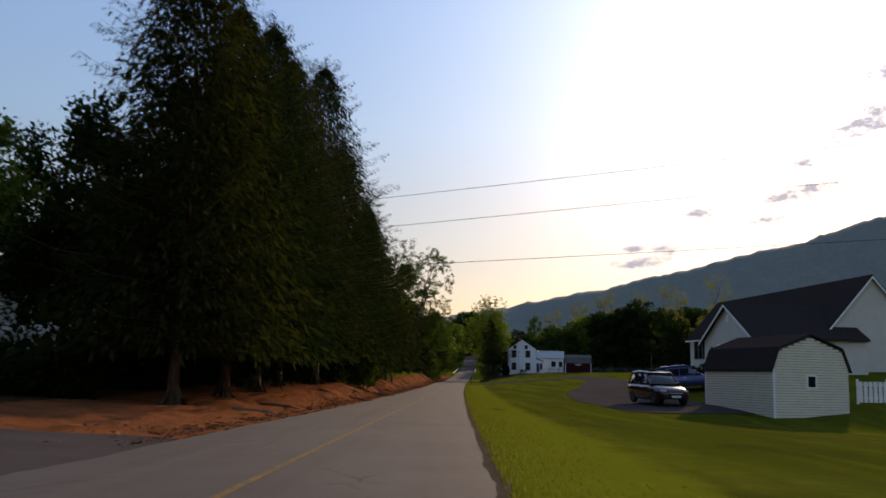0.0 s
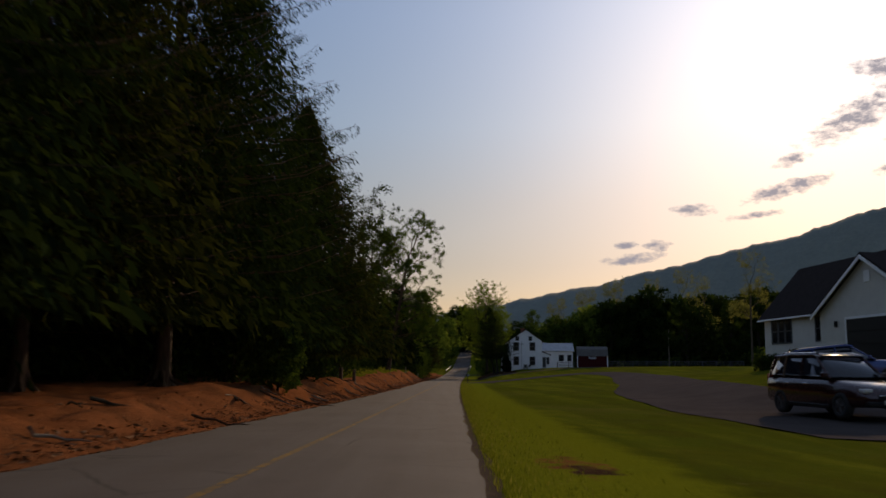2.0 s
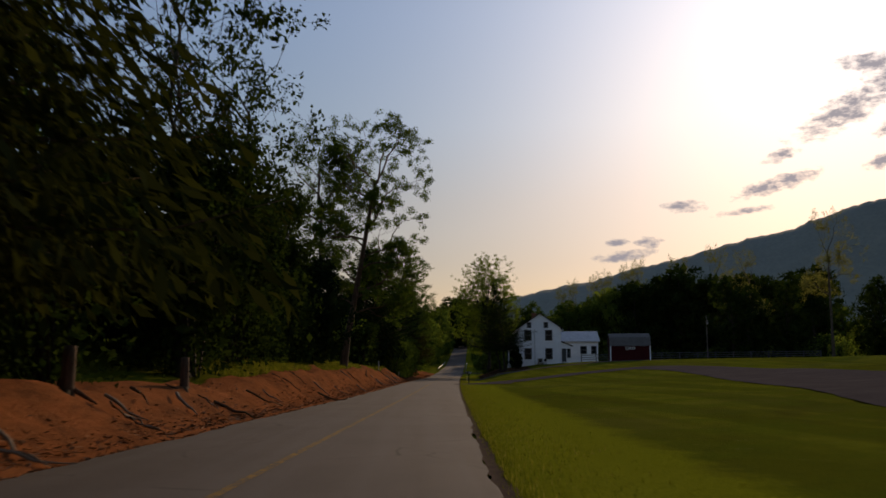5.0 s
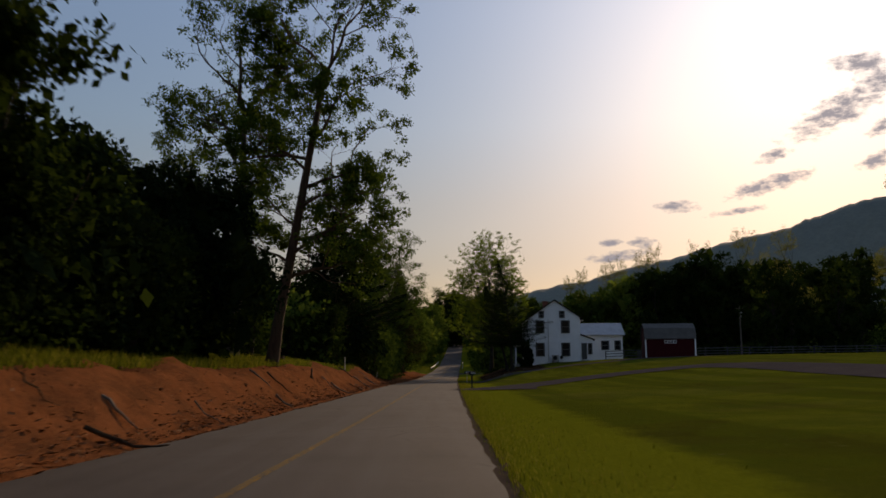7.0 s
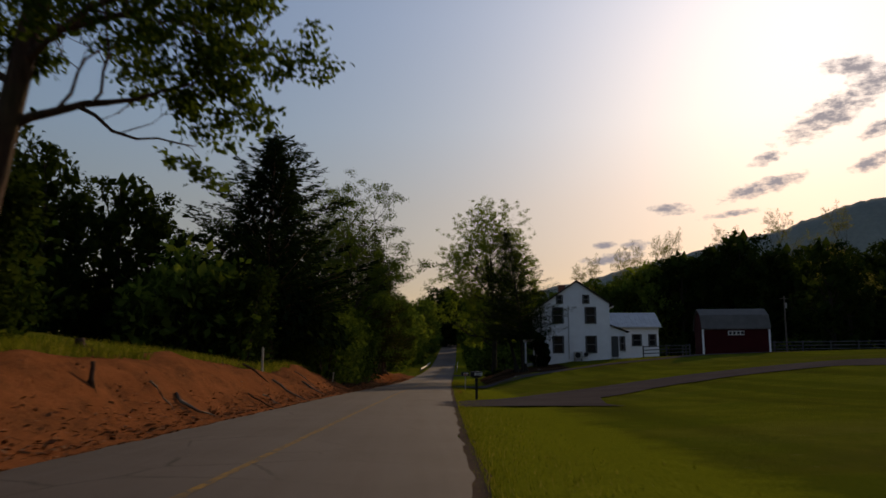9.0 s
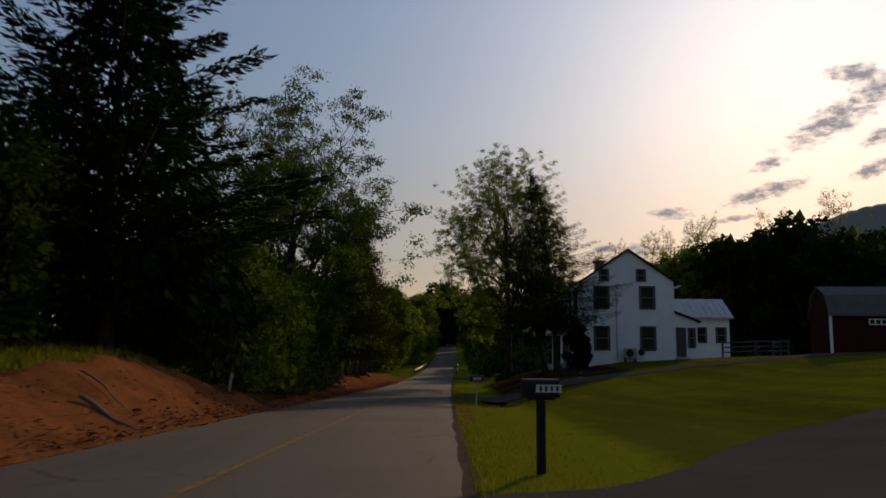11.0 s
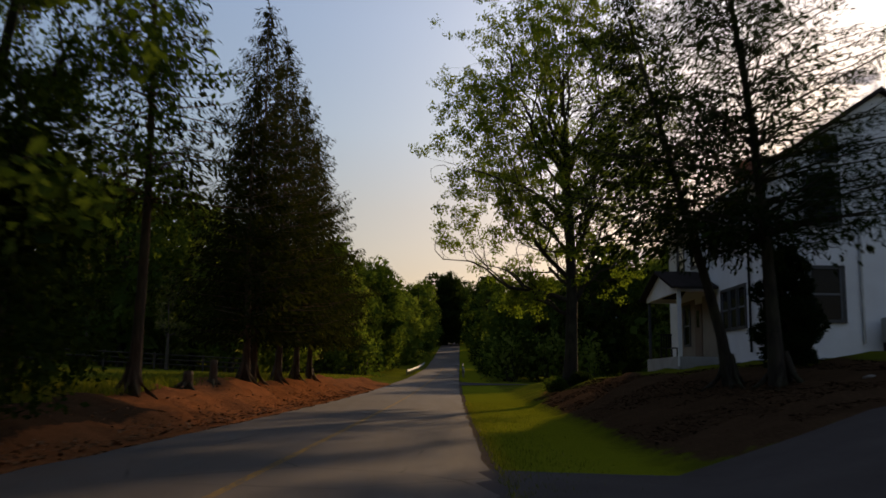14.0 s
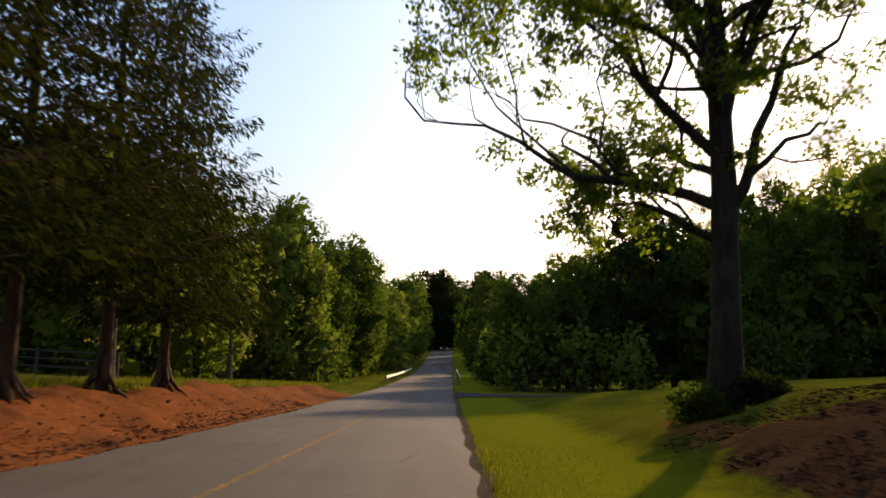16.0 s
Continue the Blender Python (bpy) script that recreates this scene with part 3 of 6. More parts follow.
def conifer(m, height, spread, seed, label, mat=None, mbark=None, needle=1.0, bare=0.12, droop=0.35, whorl=0.42, per=6, fine=1.0, thin=0.0, lean=(0, 0), trunk_r=None, flat=0.0, core=0, core_s=1.0, core_r=0.68, taper=0.86, wide=0.2, category="spruce tree", group=""):
    """A conifer: a straight tapered trunk, whorls of drooping limbs, and hanging sprays of needles."""
    rng = np.random.default_rng(seed)
    t = thing("conifer_tree", m, label, category, group)
    wood = Wood()
    r0 = trunk_r or height * 0.014
    n = 9

    def axis(z):
        k = z / height
        return Vector((lean[0] * k ** 1.3 * height + 0.1 * math.sin(k * 5 + seed), lean[1] * k ** 1.3 * height, z))
    hs = [height * i / n for i in range(n + 1)]
    rad = [r0 * (1 - 0.93 * h / height) for h in hs]
    rad[0] *= 1.35
    wood.limb([axis(h) + Vector((0, 0, -0.3 if h == 0 else 0)) for h in hs], rad, 8)
    for q in range(6):
        a = q * 1.047 + rng.normal(0, 0.25)
        o = Vector((math.cos(a), math.sin(a), 0)) * r0
        wood.limb([Vector((0, 0, 0.75)) + o * 0.5, Vector((0, 0, 0.3)) + o * 1.3, Vector((0, 0, 0.06)) + o * 2.6, Vector((0, 0, -0.12)) + o * 4.4], [r0 * 0.42, r0 * 0.46, r0 * 0.36, r0 * 0.12], 5)
    C, D, S = [], [], []
    z = height * bare
    while z < height * 0.985:
        k = (z - height * bare) / (height * (1 - bare))
        reach = spread * ((1 - k) ** taper * 0.96 + 0.04) * (0.72 + 0.28 * min(1, k * 6 + 0.3))
        count = max(3, int(per * (1 - 0.35 * k)))
        a0 = rng.uniform(0, 6.28)
        for i in range(count):
            if rng.random() < thin:
                continue
            a = a0 + 6.283 * i / count + rng.normal(0, 0.22)
            ln = reach * (rng.uniform(0.45, 1.0) if rng.random() < 0.6 else rng.uniform(0.95, 1.28))
            out = Vector((math.cos(a), math.sin(a), 0))
            rise = 0.30 * (1 - droop) + 0.35 * k
            o = axis(z + rng.uniform(-0.15, 0.15))
            pts = []
            for j in range(5):
                u = j / 4
                pts.append(o + out * ln * u + Vector((0, 0, ln * (rise * u - droop * 1.1 * u * u + 0.28 * u ** 4 * (1 - flat)))))
            wood.limb(pts, [max(0.005, r0 * 0.24 * (1 - k) * (1 - 0.95 * q / 4) + 0.004) for q in range(5)], 3)
            sprays = max(6, int(ln * 12.5 * fine / needle))
            side = Vector((-out.y, out.x, 0))
            for q in range(sprays):
                u = 0.12 + 0.9 * (q + rng.random()) / sprays
                f = min(u, 1.0) * 4
                j = min(3, int(f))
                p = pts[j].lerp(pts[j + 1], f - j)
                sgn = 1 if q % 2 else -1
                sw = rng.random() ** 1.3 * 0.5 * ln * 0.42 * (1.15 - u)
                p = p + side * sgn * sw + Vector((0, 0, -abs(rng.normal(0, 0.12)) - sw * 0.25))
                for _ in range(2):
                    dv = out * rng.uniform(0.2, 0.9) + side * sgn * rng.uniform(0.0, 1.0) + Vector((0, 0, -rng.uniform(0.1, 1.1) * (1 - flat) + 0.15 * flat))
                    C.append(p + Vector(rng.normal(0, 0.05, 3)))
                    D.append(dv)
                    S.append(rng.uniform(0.2, 0.62) * needle)
        z += whorl * rng.uniform(0.75, 1.25) * (1 - 0.35 * k)
    for _ in range(14):
        C.append(axis(height * rng.uniform(0.95, 1.0)))
        D.append(Vector((rng.normal(0, 0.5), rng.normal(0, 0.5), 0.8)))
        S.append(0.35)
    A = [wide] * len(C)
    # the dense inner twigs, as broad overlapping sprays
    for _ in range(core):
        k = rng.random() ** (1.35 if core_r < 0.7 else 1.1)
        reach = spread * (1 - k) ** taper * core_r
        a, rr = rng.uniform(0, 6.283), reach * math.sqrt(rng.uniform(0.02, 1)) * (rng.uniform(0.72, 1.30) if core_r > 0.7 else 1)
        C.append(axis(height * (bare + (1 - bare) * 0.97 * k)) + Vector((math.cos(a) * rr, math.sin(a) * rr, -0.12 * rr)))
        D.append(Vector((math.cos(a) * 0.7 + rng.normal(0, 0.3), math.sin(a) * 0.7 + rng.normal(0, 0.3), -rng.uniform(0.2, 1.2))))
        S.append(rng.uniform(0.35, 0.8) * (1 - 0.4 * k) * core_s)
        A.append(0.36 if core_r < 0.7 else 0.27)
    mesh_object("trunk", wood.v, wood.f, mbark or M_BARK, smooth=True, parent=t)
    leaf_mesh("crown", C, D, S, A, mat or M_SPRUCE, rng, t)
    return t


def broadleaf(m, height, spread, seed, label, mat=None, mbark=None, trunk_r=None, fork=0.28, levels=4, leaf=0.22, per=10, open_=0.35, lean=(0, 0), first=4, up=0.55, category="tree", group="", clump=0.55, core=0, set_boughs=None, tall=None, envelope=None):
    """A broad-leaved tree: a trunk that forks into tapering limbs, with leaves in loose clumps at the twigs."""
    rng = np.random.default_rng(seed)
    t = thing("broadleaf_tree", m, label, category, group)
    wood = Wood()
    r0 = trunk_r or height * 0.016
    C, D, S, N = [], [], [], []

    def leaves(p, r, k):
        o = rng.normal(0, 1, (k, 3))
        o /= np.linalg.norm(o, axis=1, keepdims=True)
        q = p + o * (r * np.minimum(1.25, 0.35 + np.abs(rng.normal(0, 0.55, (k, 1))))) * np.array([1, 1, 0.72])
        C.extend(q)
        N.extend(o + np.array([0, 0, 0.45]))
        D.extend(rng.normal(0, 1, (k, 3)) + np.array([0, 0, -0.35]))
        S.extend(rng.uniform(0.65, 1.35, k) * leaf)
        if core:
            o = rng.normal(0, 0.34, (core, 3))
            C.extend(p + o * r)
            N.extend(o * 3 + np.array([0, 0, 0.3]))
            D.extend(rng.normal(0, 1, (core, 3)))
            S.extend(rng.uniform(1.2, 1.9, core) * leaf)

    def grow(p, d, ln, r, lev):
        pts, rad = [p], [r]
        n = 4 if lev < 2 else (3 if levels > 3 else 2)
        dd = d.copy()
        for i in range(n):
            wob = Vector(rng.normal(0, 0.13 + 0.06 * lev, 3))
            dd = (dd + wob + Vector((0, 0, 0.07 * up))).normalized()
            if envelope:
                q = Vector([(pts[-1][k] - envelope[0][k]) / envelope[1][k] for k in range(3)])
                if q.length > 0.8:
                    dd = (dd - q.normalized() * (q.length - 0.8) * 3.0).normalized()
            pts.append(pts[-1] + dd * ln / n)
            rad.append(r * (1 - 0.42 * (i + 1) / n))
        if levels > 3 or lev < levels:
            wood.limb(pts, rad, ((8, 6, 5, 4, 3, 3) if levels > 3 else (6, 4, 3, 3))[min(lev, 5 if levels > 3 else 3)])
        if lev >= levels:
            leaves(np.array(pts[-1]), clump, per)
            if rng.random() > open_:
                leaves(np.array(pts[1]), clump * 0.8, per // 2)
            return
        kids = first if lev == 0 else int(rng.integers(2, 4)) + (lev == 1)
        for i in range(kids):
            u = 1.0 if i == 0 else rng.uniform(0.35, 0.98)
            f = u * n
            j = min(n - 1, int(f))
            o = pts[j].lerp(pts[j + 1], f - j)
            side = Vector(rng.normal(0, 1, 3))
            side = (side - dd * side.dot(dd)).normalized()
            ang = rng.uniform(0.15, 0.4) if i == 0 else rng.uniform(0.5, 1.05)
            nd = (dd * math.cos(ang) + side * math.sin(ang) + Vector((0, 0, 0.18 * up))).normalized()
            grow(o, nd, ln * rng.uniform(0.62, 0.86), rad[j] * (0.78 if i == 0 else rng.uniform(0.42, 0.62)), lev + 1)

    # the trunk, then boughs with a set reach so that the crown fills its width
    tip = Vector((lean[0] * height * fork, lean[1] * height * fork, height * fork))
    tp = [Vector((0, 0, -0.3)), Vector((tip.x * 0.2, tip.y * 0.2, tip.z * 0.3)), Vector((tip.x * 0.55, tip.y * 0.55, tip.z * 0.65)), tip]
    wood.limb(tp, [r0 * 1.45, r0 * 1.05, r0 * 0.95, r0 * 0.88], 10)
    boughs = 0 if set_boughs else first + 2
    if set_boughs:
        wood.v, wood.f = [], []
        rise = [0, 0.15, 0.4, 0.7, 1.0]
        stem = [Vector((lean[0] * tall * k ** 1.2 + 0.12 * math.sin(4 * k), lean[1] * tall * k, tall * k - (0.3 if k == 0 else 0))) for k in rise]
        wood.limb(stem, [r0 * q for q in (1.5, 1.02, 0.92, 0.72, 0.5)], 12)
        for zf, az, steep, ln, thick in set_boughs:
            j = next(q for q in range(4) if zf <= rise[q + 1])
            o = stem[j].lerp(stem[j + 1], (zf - rise[j]) / (rise[j + 1] - rise[j]))
            a, e = radians(az), radians(steep)
            grow(o, Vector((math.cos(a) * math.cos(e), math.sin(a) * math.cos(e), math.sin(e))), ln, r0 * thick, 1)
        mesh_object("trunk", wood.v, wood.f, mbark or M_BARK, smooth=True, parent=t)
        leaf_mesh("crown", C, D, S, 0.6, mat or M_LEAF, rng, t, facing=N)
        return t
    a0 = rng.uniform(0, 6.28)
    for i in range(boughs):
        a = a0 + 6.283 * i / boughs + rng.normal(0, 0.25)
        if i == 0:
            d, ln = Vector((lean[0] * 0.6 + rng.normal(0, 0.08), lean[1] * 0.6 + rng.normal(0, 0.08), 1)).normalized(), height * (1 - fork) * 0.42
        else:
            steep = rng.uniform(0.35, 1.15)
            d = Vector((math.cos(a) * math.cos(steep) + lean[0] * 0.3, math.sin(a) * math.cos(steep) + lean[1] * 0.3, math.sin(steep) * (0.6 + 0.6 * up))).normalized()
            ln = min(spread * 0.42 / max(0.35, math.hypot(d.x, d.y)), height * (1 - fork) * 0.40)
        o = tp[2].lerp(tp[3], rng.uniform(0.3, 1.0)) if i else tip
        grow(o, d, ln * rng.uniform(0.85, 1.1), r0 * (0.7 if i == 0 else rng.uniform(0.32, 0.5)), 1)
    # bring the crown to the height and width that the tree has
    C_ = np.array(C)
    top = np.percentile(C_[:, 2], 99.5)
    zs = (height - tip.z) / max(0.5, top - tip.z)
    ctr = np.array([lean[0], lean[1]]) * height * 0.6
    off = C_[:, :2].mean(0) - ctr
    wide = np.percentile(np.hypot(*(C_[:, :2] - ctr - off).T), 97)
    xs = np.clip(spread / wide, 0.6, 1.6)

    def fit_(v):
        v = np.array(v)
        hi = np.clip((v[:, 2] - tip.z * 0.8) / (tip.z * 0.2 + 0.01), 0, 1)
        v[:, 2] = np.where(v[:, 2] > tip.z, tip.z + (v[:, 2] - tip.z) * zs, v[:, 2])
        k = (1 + (xs - 1) * hi)[:, None]
        rise = np.clip((v[:, 2] - tip.z) / (height - tip.z), 0, 1)[:, None]
        v[:, :2] = np.array(tip[:2]) + (v[:, :2] - np.array(tip[:2])) * k - off * np.minimum(1, rise * 1.6)
        return v
    wood.v = fit_(wood.v).tolist()
    mesh_object("trunk", wood.v, wood.f, mbark or M_BARK, smooth=True, parent=t)
    leaf_mesh("crown", fit_(C), D, S, 0.6, mat or M_LEAF, rng, t, facing=N)
    return t


def full_tree(m, height, spread, seed, label, mat=None, mbark=None, leaf=0.3, per=130, lumps=20, low=0.10, category="tree", group=""):
    """A tree in full leaf: a trunk with boughs that end in rounded, overlapping masses of leaves."""
    rng = np.random.default_rng(seed)
    t = thing("broadleaf_tree", m, label, category, group)
    wood = Wood()
    r0 = height * 0.015
    wood.limb([Vector((0, 0, -0.3)), Vector((0.1, 0, height * 0.3)), Vector((-0.1, 0.1, height * 0.6)), Vector((0, 0, height * 0.88))], [r0 * 1.3, r0, r0 * 0.7, r0 * 0.2], 7)
    E = []
    for i in range(lumps):
        u = (i + rng.random()) / lumps
        z = height * (low + (1 - low) * (0.06 + 0.86 * u))
        wide = spread * min(1.0, 0.62 + 1.5 * u) * math.sqrt(max(0.03, 1 - max(0.0, (u - 0.3) / 0.78) ** 2))
        r = spread * rng.uniform(0.30, 0.48) * (1 - 0.38 * u)
        a = i * 2.399 + rng.normal(0, 0.3)
        d = max(0.0, wide - r) * rng.uniform(0.75, 1.1)
        e = np.array([math.cos(a) * d, math.sin(a) * d, min(z, height - r * 0.8)])
        E.append((e, r))
        wood.limb([Vector((0, 0, max(0.3, e[2] * 0.6))), Vector((e[0] * 0.5, e[1] * 0.5, e[2] * 0.82)), Vector(e)], [r0 * 0.4, r0 * 0.25, r0 * 0.08], 3)
    C, D, S, N = [], [], [], []
    for i, (e, r) in enumerate(E):
        o = rng.normal(0, 1, (per, 3))
        o /= np.linalg.norm(o, axis=1, keepdims=True)
        bump = np.array([1 + 0.3 * noise.noise(Vector(v) * 2.2 + Vector((i * 3.1, seed, 0))) for v in o])[:, None]
        q = e + o * r * bump * rng.uniform(0.86, 1.12, (per, 1)) * np.array([1, 1, 0.85])
        keep = q[:, 2] > 0.2
        for j, (f, rf) in enumerate(E):
            if j != i:
                keep &= np.linalg.norm((q - f) / np.array([1, 1, 0.85]), axis=1) > rf * 0.72
        C.extend(q[keep])
        N.extend(o[keep] + np.array([0, 0, 0.4]))
        D.extend(rng.normal(0, 1, (int(keep.sum()), 3)) + np.array([0, 0, -0.35]))
        S.extend(rng.uniform(0.65, 1.35, int(keep.sum())) * leaf)
        # the dark inside of each mass
        o = rng.normal(0, 1, (14, 3))
        o /= np.linalg.norm(o, axis=1, keepdims=True)
        C.extend(e + o * r * 0.5)
        N.extend(o)
        D.extend(rng.normal(0, 1, (14, 3)))
        S.extend(rng.uniform(0.7, 1.0, 14) * r)
    # the boughs' inner leaves round the trunk
    for k in range(40):
        z = rng.uniform(low + 0.03, 0.86) * height
        a = rng.uniform(0, 6.28)
        d = spread * 0.34 * math.sqrt(max(0.05, 1 - z / height))
        C.append(np.array([math.cos(a) * d, math.sin(a) * d, z]))
        N.append(np.array([math.cos(a), math.sin(a), 0.2]))
        D.append(rng.normal(0, 1, 3))
        S.append(spread * rng.uniform(0.3, 0.42))
    mesh_object("trunk", wood.v, wood.f, mbark or M_BARK_D, smooth=True, parent=t)
    leaf_mesh("crown", C, D, S, 0.6, mat or M_LEAF, rng, t, facing=N)
    return t


def shrub(m, height, spread, seed, label, mat=None, leaf=0.16, count=2600, category="shrub", group=""):
    """A shrub: several stems and an uneven mass of leaves with gaps."""
    rng = np.random.default_rng(seed)
    t = thing("shrub", m, label, category, group)
    wood = Wood()
    lumps = []
    for i in range(11):
        a, rr = rng.uniform(0, 6.28), spread * 0.62 * math.sqrt(rng.random())
        h = height * (0.95 - 0.55 * (rr / spread) ** 2) * rng.uniform(0.55, 1.0)
        e = Vector((math.cos(a) * rr, math.sin(a) * rr, h))
        wood.limb([Vector((e.x * 0.12, e.y * 0.12, -0.2)), Vector((e.x * 0.5, e.y * 0.5, h * 0.5)), e], [0.05, 0.035, 0.012], 3)
        lumps.append((np.array(e), rng.uniform(0.20, 0.36) * spread))
    C, D, S = [], [], []
    for e, r in lumps:
        k = count // len(lumps)
        v = rng.normal(size=(k, 3))
        v /= np.linalg.norm(v, axis=1, keepdims=True)
        q = e + v * (r * (0.55 + 0.5 * rng.random((k, 1)) ** 0.6)) * np.array([1, 1, 0.9])
        low = rng.random(k) < 0.45
        q[low, 2] = rng.uniform(0.02, 1, low.sum()) * e[2]
        q[low, :2] = q[low, :2] * 1.05 + rng.normal(0, 0.1, (low.sum(), 2))
        q[:, 2] = np.maximum(q[:, 2], 0.03)
        C.extend(q)
        D.extend(v + rng.normal(0, 0.6, (k, 3)))
        S.extend(rng.uniform(0.6, 1.4, k) * leaf)
        k = max(6, count // 140)
        q = e * np.array([1, 1, 0.95]) + rng.normal(0, 0.42, (k, 3)) * r
        q[: k // 2, 2] = rng.uniform(0.1, 1, k // 2) * e[2]
        q[:, 2] = np.maximum(q[:, 2], 0.1)
        C.extend(q)
        D.extend(rng.normal(0, 1, (k, 3)))
        S.extend(rng.uniform(0.25, 0.42, k) * r + leaf)
    mesh_object("stem", wood.v, wood.f, M_BARK_D, smooth=True, parent=t)
    leaf_mesh("leaves", C, D, S, 0.6, mat or M_LEAF_D, rng, t)
    return t


def stand(lat, y, turn=0, sink=0.05, s=1.0):
    x = at_lat(lat, y)
    return pose(x, y, gz(x, y) - sink, 0, 0, turn) @ Matrix.Scale(s, 4)


# the row of spruces above the clay bank
SPR = "tall dark Norway spruce with hanging branches on the clay bank"
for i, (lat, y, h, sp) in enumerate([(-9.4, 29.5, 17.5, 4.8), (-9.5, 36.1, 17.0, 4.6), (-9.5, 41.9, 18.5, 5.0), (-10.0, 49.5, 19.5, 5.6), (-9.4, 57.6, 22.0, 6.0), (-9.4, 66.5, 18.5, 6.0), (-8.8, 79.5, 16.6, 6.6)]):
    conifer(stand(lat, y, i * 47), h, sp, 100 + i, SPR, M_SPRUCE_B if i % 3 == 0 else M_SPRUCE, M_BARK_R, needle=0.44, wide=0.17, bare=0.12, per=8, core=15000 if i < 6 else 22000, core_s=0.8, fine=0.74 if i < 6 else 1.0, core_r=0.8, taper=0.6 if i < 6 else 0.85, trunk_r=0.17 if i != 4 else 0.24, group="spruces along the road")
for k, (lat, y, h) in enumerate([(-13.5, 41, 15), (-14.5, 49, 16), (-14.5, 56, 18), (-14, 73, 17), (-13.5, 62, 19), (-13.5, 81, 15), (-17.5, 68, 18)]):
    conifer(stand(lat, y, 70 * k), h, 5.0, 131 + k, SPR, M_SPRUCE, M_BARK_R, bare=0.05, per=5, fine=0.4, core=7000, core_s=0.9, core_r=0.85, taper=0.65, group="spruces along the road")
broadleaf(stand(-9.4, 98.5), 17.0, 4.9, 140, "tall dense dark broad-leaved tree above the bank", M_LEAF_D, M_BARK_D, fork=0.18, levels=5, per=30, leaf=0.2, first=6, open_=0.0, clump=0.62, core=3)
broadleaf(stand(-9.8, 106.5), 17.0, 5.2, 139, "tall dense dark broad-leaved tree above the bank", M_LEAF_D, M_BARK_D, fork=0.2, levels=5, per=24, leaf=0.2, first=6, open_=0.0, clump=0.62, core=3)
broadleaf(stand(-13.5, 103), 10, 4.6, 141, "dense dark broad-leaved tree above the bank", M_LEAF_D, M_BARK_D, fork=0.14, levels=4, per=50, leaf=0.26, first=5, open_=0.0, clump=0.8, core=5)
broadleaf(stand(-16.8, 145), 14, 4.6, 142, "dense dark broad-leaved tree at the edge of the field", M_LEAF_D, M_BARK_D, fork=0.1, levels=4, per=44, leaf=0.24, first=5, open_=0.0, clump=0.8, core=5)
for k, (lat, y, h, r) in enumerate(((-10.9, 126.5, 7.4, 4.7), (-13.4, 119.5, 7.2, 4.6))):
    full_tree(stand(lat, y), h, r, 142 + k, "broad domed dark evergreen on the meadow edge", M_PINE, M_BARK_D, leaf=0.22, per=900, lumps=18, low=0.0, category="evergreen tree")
broadleaf(stand(-8.1, 132.4), 18.5, 7.0, 150, "tall leaning locust with ridged bark and open airy crown", M_LEAF, M_BARK_R, trunk_r=0.23, lean=(0.17, 0.0), levels=5, per=46, leaf=0.14, open_=0.3, up=0.6, clump=0.30, tall=13.5, envelope=((2.4, 0, 10.6), (5.2, 4.4, 9.9)),
          set_boughs=((0.28, 5, 34, 1.9, 0.42), (0.34, 150, 40, 1.6, 0.36), (0.37, 340, 18, 2.2, 0.40), (0.42, 25, 24, 2.3, 0.42), (0.46, 165, 35, 1.6, 0.34), (0.52, 330, 24, 2.1, 0.38), (0.60, 15, 30, 2.2, 0.40), (0.66, 260, 40, 1.6, 0.34), (0.70, 178, 22, 2.0, 0.38), (0.76, 350, 42, 2.0, 0.36), (0.86, 20, 40, 2.1, 0.36), (0.92, 160, 48, 1.9, 0.34), (1.0, 15, 74, 2.6, 0.44), (1.0, 190, 64, 2.1, 0.36), (1.0, 340, 48, 2.2, 0.36)))
broadleaf(stand(-10.6, 135.5), 20, 5.4, 151, "tall locust with several bare stems and airy crown", M_LEAF, M_BARK, trunk_r=0.25, lean=(0.03, 0), levels=5, per=36, leaf=0.14, open_=0.2, up=0.8, clump=0.32, tall=12.0,
          set_boughs=((0.50, 185, 26, 2.3, 0.40), (0.62, 20, 45, 1.7, 0.36), (0.72, 175, 52, 2.3, 0.46), (0.8, 290, 45, 1.8, 0.36), (0.9, 190, 36, 2.2, 0.38), (0.95, 60, 50, 2.0, 0.38), (1.0, 175, 68, 3.0, 0.5), (1.0, 20, 70, 2.9, 0.48), (1.0, 270, 60, 2.2, 0.4)))
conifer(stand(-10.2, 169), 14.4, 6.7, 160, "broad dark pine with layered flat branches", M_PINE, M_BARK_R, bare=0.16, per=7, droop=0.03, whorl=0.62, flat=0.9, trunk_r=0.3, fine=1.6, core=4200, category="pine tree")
broadleaf(stand(-8.2, 188), 16.5, 7.2, 161, "tall broad-leaved tree arching over the road bank", M_LEAF, M_BARK_D, fork=0.3, levels=5, per=70, leaf=0.15, clump=0.50, open_=0.2)
broadleaf(stand(-9.5, 194.5), 17, 6.0, 162, "tall broad-leaved tree with arching limbs", M_LEAF, M_BARK_D, fork=0.3, levels=5, per=64, leaf=0.125, open_=0.25, clump=0.48)
broadleaf(stand(-13, 181), 15, 5.5, 163, "broad-leaved tree behind the roadside shrubs", M_LEAF, M_BARK_D, fork=0.2, levels=5, per=36, leaf=0.2, clump=0.6)
BUSH = "dense dark green shrub above the road bank"
